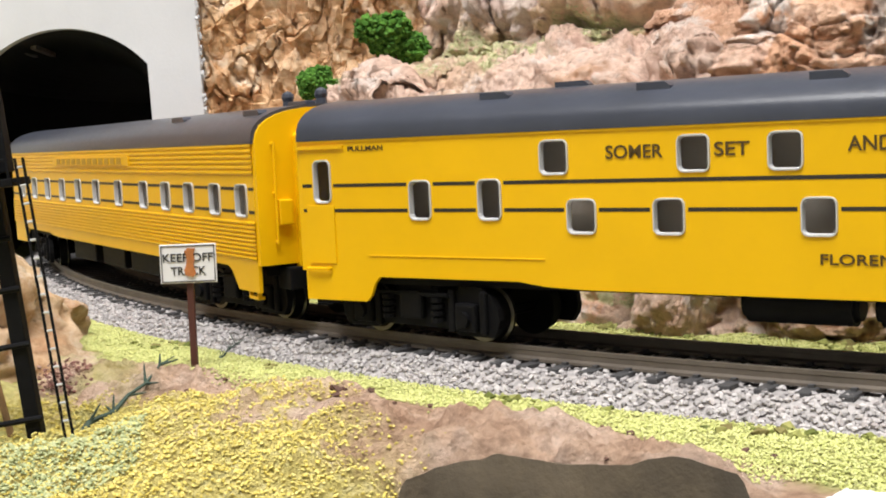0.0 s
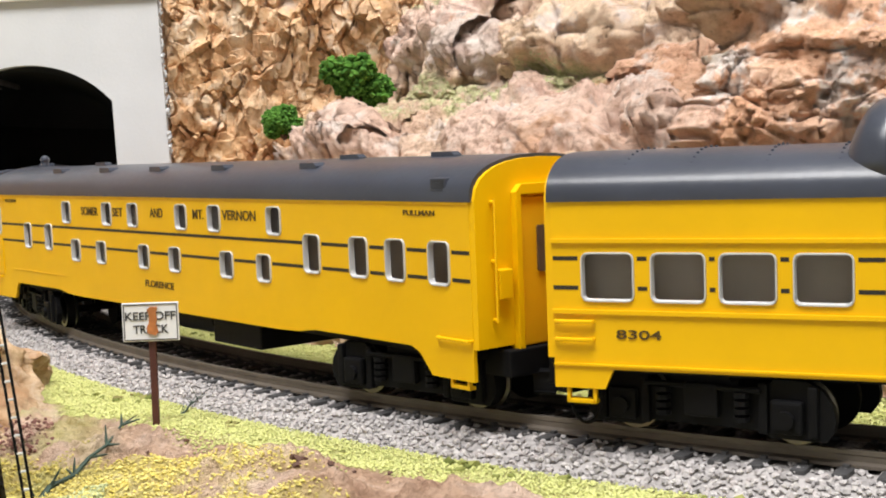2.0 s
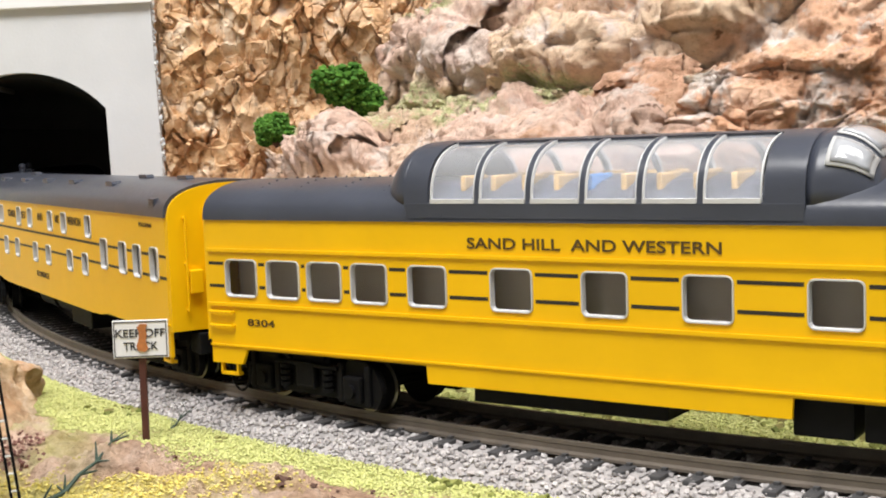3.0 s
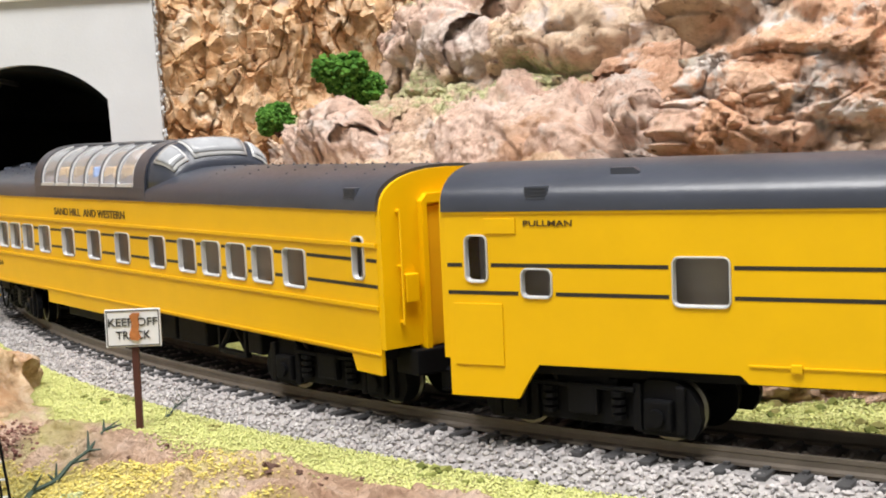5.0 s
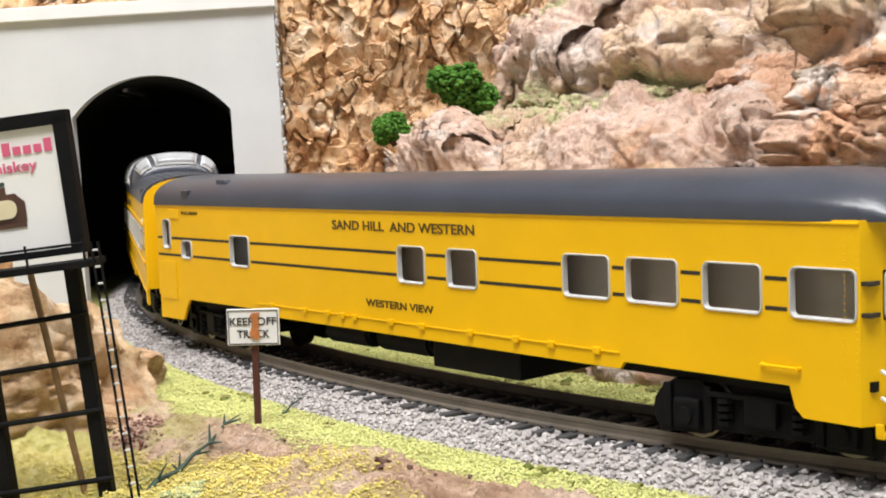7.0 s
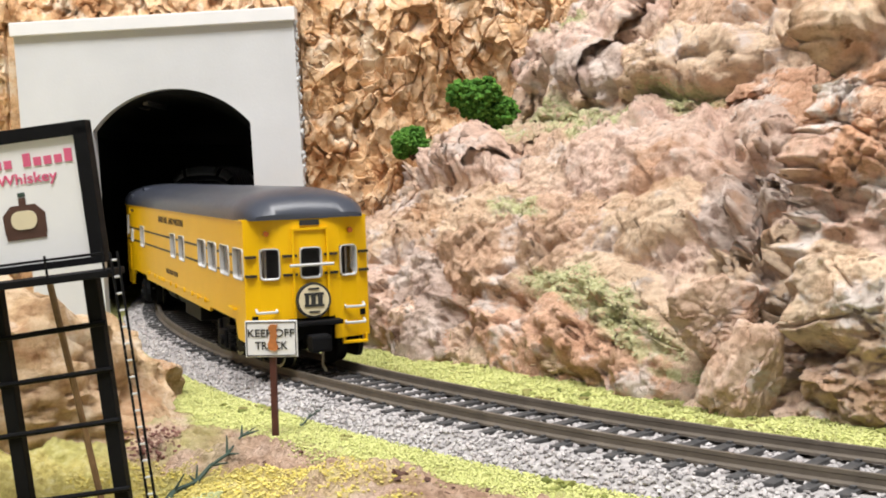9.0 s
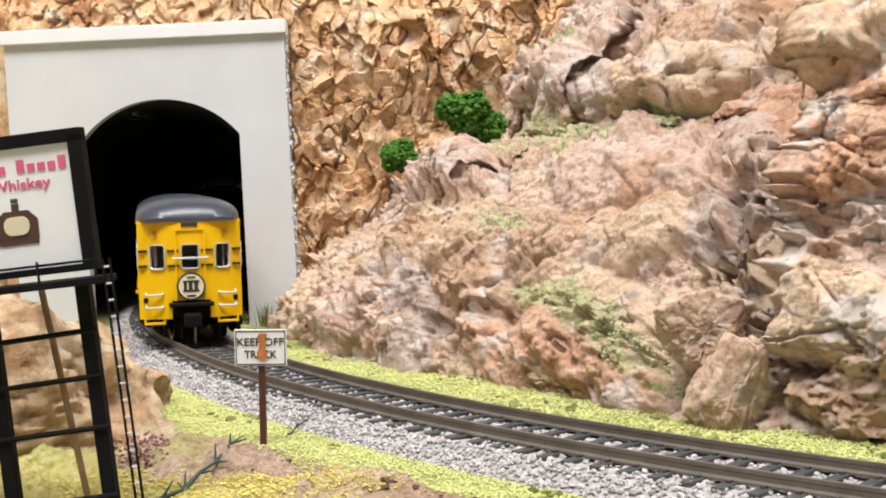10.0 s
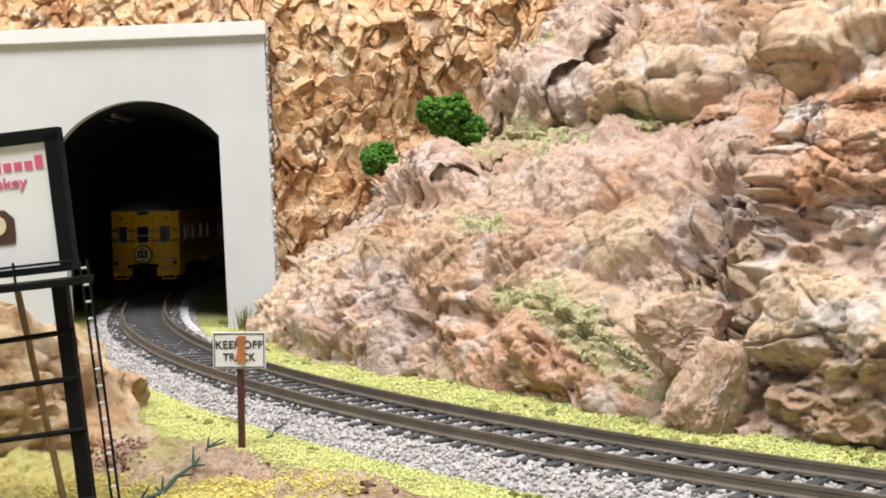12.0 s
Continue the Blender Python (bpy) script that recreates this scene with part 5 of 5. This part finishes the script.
def build_observation():
    w = win([-110.3], 4.0, 31.4, 8.0) + win([-98.9], 5.4, 27.2, 4.8) + win([-70.0, 2.9, 20.0], 9.2, 27.9, 7.9) + win([55.6, 71.6, 89.0, 106.4], 11.6, 28.3, 7.9)
    h = LEN / 2
    sk = [(-h, 0.0068), (-0.1030, 0.0068), (-0.1005, 0.0110), (-0.0990, 0.0130), (-0.0640, 0.0130), (-0.0625, 0.0116), (0.0635, 0.0116), (0.0645, 0.0130), (0.1000, 0.0130),
          (0.1010, 0.0095), (0.1025, 0.0080), (h, 0.0080)]
    car = car_shell("yellow observation car with a rounded charcoal roof end", w, sk, ends=(-1,), round_rear=True)
    for y in (-HALF, HALF):
        for z in (0.0303, 0.0254):
            stripe(car, w, z, y, REAR_CUT)
        rail_line(car, 0.0395, y, x1=LEN / 2 - REAR_CUT, h=0.0004, out=0.0003, name="eave_bead")
        rail_line(car, 0.0146, y, -0.0625, 0.0635, h=0.0004, out=0.0003)
    for x in (-0.055, -0.040, -0.030, -0.024, -0.019, -0.005, 0.006, 0.022, 0.036, 0.046, 0.058):
        part("skirt_latch", boxed(x - 0.0009, x + 0.0009, -HALF - 0.0007, -HALF, 0.0138, 0.0152, bevel=0.0002), YELLOW, car)
    label_text(car, "SAND HILL  AND WESTERN", -1.2, 36.1, 51.0, 2.2)
    label_text(car, "WESTERN VIEW", -2.2, 18.4, 24.4, 1.7)
    label_text(car, "PULLMAN", -96.5, 37.6, 9.0, 1.0)
    part("vestibule_door", boxed(-0.1150, -0.1055, -HALF - 0.0003, -HALF + 0.0002, 0.0125, 0.0235, bevel=0.0001), YELLOW, car)
    part("name_plate", boxed(-0.1085, -0.1025, -HALF - 0.0003, -HALF + 0.0002, 0.0358, 0.0385, bevel=0.0001), YELLOW, car)
    hatch(car, -0.0985)
    vent(car, -0.0835, -0.0125, 0.005)
    tank(car, -0.038, -0.020)
    tank(car, -0.017, 0.003)
    equipment(car, 0.006, 0.034)
    step_iron(car, 0.0985, 0.0160, 0.007)
    # rear: gently bowed end plate in facets, with openings for its windows
    cut = [(-0.0105, 0.0050), (0.0, 0.0056), (0.0105, 0.0050)]
    ys = sorted({-HALF, HALF, -0.0062, 0.0062} | {round(c + s * ww / 2, 6) for c, ww in cut for s in (-1, 1)})
    zs = [0.0080, 0.0140, 0.0244, 0.0322, EAVE]

    def bow(y):
        return LEN / 2 - REAR_CUT + 0.0042 * (1 - (abs(y) / HALF) ** 2.2)

    bm = bmesh.new()
    cols = [[bm.verts.new((bow(y), y, z)) for z in zs] for y in ys]
    for i in range(len(ys) - 1):
        my = (ys[i] + ys[i + 1]) / 2
        for j in range(len(zs) - 1):
            if j == 2 and any(abs(my - c) < ww / 2 for c, ww in cut):
                continue
            if j == 0 and abs(my) < 0.0062:
                continue
            bm.faces.new((cols[i][j], cols[i + 1][j], cols[i + 1][j + 1], cols[i][j + 1]))
    e = part("rear_wall", bm, YELLOW, car)
    mo = e.modifiers.new("thick", "SOLIDIFY")
    mo.thickness, mo.offset = 0.0008, -1
    for c, ww in cut:
        ob = window(car, 0, ww - 0.0002, 0, 0.0077, -HALF)
        ob.matrix_basis = pose(bow(c) + 0.0002, c, 0.0283, 0, 0, 90 + math.copysign(18, c) * (abs(c) > 0.001))
    for z in (0.0303, 0.0254):
        bm = bmesh.new()
        for a, b in ((-0.0164, -0.0137), (-0.0073, -0.0036), (0.0036, 0.0073), (0.0137, 0.0164)):
            box(bm, min(bow(a), bow(b)) - 0.0002, max(bow(a), bow(b)) + 0.0003, a, b, z - 0.00034, z + 0.00034)
        part("stripe", bm, STRIPE, car)
    xb = bow(0)
    for s in (-1, 1):
        bm = bmesh.new()
        for k in range(22):
            for dx in (-0.0006, 0.0014):
                bmesh.ops.create_icosphere(bm, subdivisions=1, radius=0.00016, matrix=Matrix.Translation((LEN / 2 - REAR_CUT - 0.0012 - dx, s * HALF, 0.0150 + 0.0011 * k)))
        part("rivet_row", bm, YELLOW, car)
    bm = bmesh.new()
    for y in (-0.0046, 0.0046):
        box(bm, xb - 0.0004, xb + 0.0004, y - 0.0003, y + 0.0003, 0.0140, 0.0372)
    box(bm, xb - 0.0004, xb + 0.0004, -0.0046, 0.0046, 0.0368, 0.0374)
    part("rear_door_trim", bm, YELLOW, car)
    part("marker_slot", boxed(xb - 0.0004, xb + 0.0003, -0.0026, 0.0026, 0.0380, 0.0394), INK, car)
    for y in (-0.0112, 0.0112):
        part("marker_lamp", rod(bmesh.new(), (bow(y) - 0.0002, y, 0.0362), (bow(y) + 0.0010, y, 0.0362), 0.0007, seg=12), LAMPRED, car)
    part("gate_bar", rod(bmesh.new(), (xb + 0.0012, -0.0058, 0.0278), (xb + 0.0012, 0.0058, 0.0278), 0.0004, seg=8), FRAME, car)
    plate = part("tail_sign", rod(bmesh.new(), (xb + 0.0004, 0, 0.0186), (xb + 0.0016, 0, 0.0186), 0.0046, seg=36), INK, car, "round black and white drumhead sign")
    part("sign_disc", rod(bmesh.new(), (xb + 0.0015, 0, 0.0186), (xb + 0.0018, 0, 0.0186), 0.0040, seg=36), CREAM, plate)
    bm = bmesh.new()
    for y0, y1, z0, z1 in ((-0.0026, 0.0026, 0.0200, 0.0206), (-0.0026, 0.0026, 0.0170, 0.0176), (-0.0024, -0.0014, 0.0174, 0.0202), (-0.0008, 0.0004, 0.0176, 0.0200), (0.0010, 0.0022, 0.0176, 0.0200),
                           (-0.0014, 0.0014, 0.0214, 0.0219), (-0.0014, 0.0014, 0.0154, 0.0159)):
        box(bm, xb + 0.0017, xb + 0.0020, y0, y1, z0, z1)
    part("sign_marks", bm, INK, plate)
    part("rear_platform", boxed(xb - 0.002, xb + 0.0036, -0.0072, 0.0072, 0.0122, 0.0134, bevel=0.0003), BLACK, car)
    bm = bmesh.new()
    for y in (-0.0118, 0.0118):
        for z in (0.0118, 0.0160):
            rod(bm, (bow(y) + 0.0014, y - 0.0026, z), (bow(y) + 0.0014, y + 0.0026, z), 0.00035, seg=6)
            for q in (-0.0026, 0.0026):
                rod(bm, (bow(y), y + q, z + 0.0008), (bow(y) + 0.0014, y + q, z), 0.00035, seg=6)
    part("rear_grab_irons", bm, FRAME, car)
    for y in (-0.0118, 0.0118):
        bm = boxed(bow(y) - 0.0006, bow(y) + 0.0008, y - 0.0034, y + 0.0034, 0.0062, 0.0070, bevel=0.0002)
        for q in (-0.0031, 0.0031):
            box(bm, bow(y) - 0.0006, bow(y) + 0.0006, y + q - 0.0003, y + q + 0.0003, 0.0066, 0.0085)
        part("rear_step", bm, YELLOW, car)
    bm = boxed(xb - 0.006, xb + 0.0050, -0.0014, 0.0014, 0.0066, 0.0090, bevel=0.0003)
    box(bm, xb + 0.0030, xb + 0.0078, -0.0028, 0.0028, 0.0058, 0.0102, bevel=0.0008)
    part("coupler", bm, BLACK, car)
    bm = rod(bmesh.new(), (xb + 0.0055, 0.0008, 0.0060), (xb + 0.0055, 0.0006, 0.0022), 0.00035, seg=6)
    rod(bm, (xb + 0.0055, 0.0006, 0.0022), (xb + 0.0085, 0.0006, 0.0012), 0.00035, seg=6)
    part("uncoupling_pin", bm, STEEL, car, "bent steel wire pin")
    part("buffer_recess", boxed(LEN / 2 - 0.006, LEN / 2 - 0.0035, -0.0062, 0.0062, 0.0080, 0.0138), BLACK, car)
    return car


CARS = [build_corrugated(), build_sleeper(), build_dome_car(), build_observation()]


# ---- things in front ----
def build_sign():
    sign = tagged(new("warning_sign"), "white keep off track sign on a brown post", "sign")
    sign.matrix_basis = pose(-0.0447, 0.2703, 0.0029, 0, 0.5, -2) @ Matrix.Scale(0.91, 4)
    part("post", boxed(-0.00078, 0.00078, -0.0004, 0.0011, -0.0120, 0.0145, bevel=0.0002), POST, sign)
    plate = part("plate", boxed(-0.0063, 0.0063, -0.0010, -0.0004, 0.0100, 0.0188, bevel=0.00015), WHITE, sign)
    bm = bmesh.new()
    for b in ((-0.0060, 0.0060, 0.0183, 0.0185), (-0.0060, 0.0060, 0.0103, 0.0105), (-0.0060, -0.0058, 0.0103, 0.0185), (0.0058, 0.0060, 0.0103, 0.0185)):
        box(bm, b[0], b[1], -0.00112, -0.0010, b[2], b[3])
    part("border", bm, INK, plate)
    letters("lettering", "KEEP OFF", 0.0112, 0.0019, INK, plate, pose(0, -0.00108, 0.0158, 90, 0, 0))
    letters("lettering", "TRACK", 0.0078, 0.0019, INK, plate, pose(0, -0.00108, 0.0128, 90, 0, 0))
    bm = bmesh.new()
    out = [(-0.0010, 0.0118), (0.0006, 0.0114), (0.0013, 0.0122), (0.0008, 0.0140), (0.0011, 0.0152), (0.0009, 0.0166), (0.0013, 0.0178), (-0.0004, 0.0179), (-0.0011, 0.0172), (-0.0006, 0.0158),
           (-0.0008, 0.0142), (-0.0013, 0.0130)]
    prism(bm, [(x + 0.0004, z) for x, z in out], -0.00135, -0.0010)
    part("rust_patch", bm, RUST, plate, "orange rusty patch over the words")


def build_billboard():
    bb = tagged(new("billboard"), "white advertising billboard in a black frame on legs", "billboard")
    bb.matrix_basis = pose(-0.0645, 0.2253, 0.0026, 0, -5.5, -5) @ Matrix.Scale(0.945, 4)
    w, z0, z1 = 0.062, 0.0375, 0.0630
    part("board", boxed(-w, 0, -0.0004, 0.0008, z0, z1), WHITE, bb)
    bm = bmesh.new()
    for b in ((-w - 0.0016, 0.0016, z1 - 0.0016, z1 + 0.0010), (-w - 0.0016, 0.0016, z0 - 0.0010, z0 + 0.0004), (-w - 0.0016, -w, z0, z1), (-0.0012, 0.0016, z0, z1)):
        box(bm, b[0], b[1], -0.0012, 0.0018, b[2], b[3], bevel=0.0002)
    part("frame", bm, BLACK, bb)
    part("catwalk", boxed(-w - 0.003, 0.0042, -0.0075, 0.0015, z0 - 0.0036, z0 - 0.0022, bevel=0.0002), BLACK, bb)
    bm = bmesh.new()
    rod(bm, (-w - 0.003, -0.0072, z0 + 0.0010), (0.0040, -0.0072, z0 + 0.0010), 0.00025, seg=6)
    for k in range(7):
        x = 0.0036 - 0.0112 * k
        rod(bm, (x, -0.0072, z0 - 0.0022), (x, -0.0072, z0 + 0.0018), 0.00025, seg=6)
    part("hand_rail", bm, BLACK, bb)
    legs = (-0.0022, -0.022, -0.041, -0.060)
    for x in legs:
        part("leg", boxed(x - 0.0014, x + 0.0014, -0.0010, 0.0016, -0.0150, z0 - 0.0022, bevel=0.0003), BLACK, bb)
    for z in (0.0240, 0.0150, 0.0050, -0.0085):
        part("cross_bar", rod(bmesh.new(), (legs[-1], -0.0012, z - 0.0012), (legs[0] + 0.0022, -0.0012, z + 0.0010), 0.00055, seg=8), BLACK, bb)
    part("wooden_brace", rod(bmesh.new(), (-0.0125, 0.004, z0 - 0.003), (-0.0080, 0.004, -0.0150), 0.0007, seg=8), painted("worn_wood_brace", (0.22, 0.13, 0.06), 0.7, 0.25, 300), bb, "brown wooden brace")
    lad = part("ladder", boxed(0.0030, 0.0056, -0.0072, -0.0060, z0 - 0.0030, z0 - 0.0022), BLACK, bb)
    top, bot = Vector((0.0058, -0.0070, z0 + 0.001)), Vector((0.0072, -0.0095, -0.0150))
    for s in (-0.0007, 0.0007):
        part("ladder_rail", rod(bmesh.new(), top + Vector((s, 0, 0)), bot + Vector((s, 0, 0)), 0.00028, seg=6), BLACK, lad)
    for k in range(17):
        p = top.lerp(bot, (k + 0.5) / 17)
        part("rung", rod(bmesh.new(), p - Vector((0.0007, 0, 0)), p + Vector((0.0007, 0, 0)), 0.00022, seg=6), FRAME, lad)
    art = part("printed_bottle", boxed(-0.0175, -0.0095, -0.0006, -0.0003, 0.0428, 0.0440), AMBER, bb)
    bm = prism(bmesh.new(), [(-0.0177, 0.0438), (-0.0093, 0.0438), (-0.0092, 0.0476), (-0.0110, 0.0494), (-0.0160, 0.0494), (-0.0178, 0.0476)], -0.0006, -0.0003)
    box(bm, -0.0142, -0.0128, -0.0006, -0.0003, 0.0494, 0.0508)
    part("bottle_shape", bm, AMBER, art)
    part("bottle_cap", boxed(-0.0142, -0.0128, -0.0006, -0.0003, 0.0510, 0.0518), TWIG, art)
    part("bottle_label", prism(bmesh.new(), [(-0.0135 + x, 0.0465 + z) for x, z in round_rect(0.0052, 0.0036, 0.0016)], -0.0008, -0.0005), CREAM, art)
    for k in range(8):
        x = -0.0022 - 0.0021 * k - (0.0018 if k > 4 else 0)
        part("brand_mark", boxed(x - 0.0015, x, -0.0006, -0.0003, 0.0566, 0.0582 + (0.0009 if k in (0, 4) else 0)), PINK, bb, "pink printed bar")
    letters("lettering", "Whiskey", 0.0122, 0.0027, PINK, bb, pose(-0.0118, -0.00055, 0.0541, 90, 0, 0))


build_sign()
build_billboard()


def twig(base, tip, seed, r0):
    r = random.Random(seed)
    base, tip = Vector(base), Vector(tip)
    bm = bmesh.new()
    pts = [base.lerp(tip, k / 7) + Vector((r.uniform(-1, 1), r.uniform(-1, 1), r.uniform(-1, 1))) * 0.0007 for k in range(8)]
    for k in range(7):
        rod(bm, pts[k], pts[k + 1], r0 * (1 - k / 8), r0 * (1 - (k + 1) / 8), 6)
    ob = tagged(part("dead_twig", bm, TWIG), "dark green bare twig lying on the bank", "twig")
    for k in range(1, 7):
        for s in range(2):
            d = (tip - base).normalized() * r.uniform(0.4, 1.0) + Vector((r.uniform(-1, 1), r.uniform(-0.6, 0.6), r.uniform(-0.2, 0.9)))
            q = pts[k] + d.normalized() * r.uniform(0.002, 0.0048)
            part("side_shoot", rod(bmesh.new(), pts[k], q, r0 * 0.4, r0 * 0.15, 5), TWIG, ob)
    return ob


twig((-0.0625, 0.2240, -0.0118), (-0.0466, 0.2596, -0.0008), 5, 0.00085)
twig((-0.0604, 0.2302, -0.0106), (-0.0528, 0.2318, -0.0100), 6, 0.00035)
twig((-0.0425, 0.2796, -0.0066), (-0.0363, 0.2967, -0.0034), 8, 0.00030)


def bark_scrap():
    bm = bmesh.new()
    bmesh.ops.create_icosphere(bm, subdivisions=3, radius=1)
    co = np.array([v.co[:] for v in bm.verts])
    h, c = shards(co, 0.8, 5, 1.4)
    for v, k in zip(bm.verts, 1 + 0.45 * h):
        v.co = Vector((v.co.x * 0.0023, v.co.y * 0.0018, v.co.z * 0.0016)) * float(k)
    ob = part("bark_scrap", bm, BARK)
    ob.matrix_basis = pose(-0.0130, 0.2134, -0.0016, 20, 10, 30)
    tagged(ob, "dark brown scrap of bark on the dirt", "bark")


bark_scrap()


def red_weed():
    r = np.random.default_rng(8)
    p = np.stack([r.normal(-0.0700, 0.0024, 260), r.normal(0.2640, 0.003, 260), r.uniform(-0.0090, -0.002, 260)], 1)
    v, f = pebbles(p, r.uniform(0.0002, 0.0006, 260), r)
    tagged(sheet("red_weed", v, f, REDWEED), "clump of dull red weeds beside the boulder", "weeds", kind="stuff")


red_weed()


def grass_tuft(x, y, z, seed, n=40, h=0.010):
    r = random.Random(seed)
    bm = bmesh.new()
    for k in range(n):
        a, l = r.uniform(0, 6.28), r.uniform(0.5, 1) * h
        b = Vector((r.gauss(0, 0.0012), r.gauss(0, 0.0012), 0))
        rod(bm, b, b + Vector((math.cos(a) * l * 0.25, math.sin(a) * l * 0.25, l)), 0.00022, 0.00005, 4)
    ob = part("grass_tuft", bm, TURFOLIVE)
    ob.matrix_basis = pose(x, y, z)
    tagged(ob, "upright olive dry grass tuft", "grass")


grass_tuft(-0.0800, 0.4960, -0.006, 1)
grass_tuft(-0.0094, 0.3800, -0.006, 2, 36, 0.009)


# ---- how the train runs: backwards round the curve into the tunnel ----
def motions():
    times = [0, 0.7, 1.7, 2.5, 3.5, 5.5, 6.5, 7.5, 9.5, 10.5, 11.1, 12.0]
    lead = [52.15, 46.03, 37.25, 30.2, 21.65, 4.05, -4.34, -13.0, -30.7, -40.5, -46.4, -57.1]
    centre = math.sqrt(RAD ** 2 - TRUCK ** 2)
    for k, car in enumerate(CARS):
        rows = []
        for t, a in zip(times, lead):
            a = a + 24.65 * (k - 1)
            r = radians(a)
            ahead, behind = float(easing(a - 8)), float(easing(a + 8))
            c = centre + (ahead + behind) / 2
            turn = math.degrees((ahead - behind) / (RAD * radians(16)))
            rows.append((t, pose(CX - c * math.cos(r), CY - c * math.sin(r), 0, 0, 0, a - 90 + turn)))
        walk(car, rows)


motions()
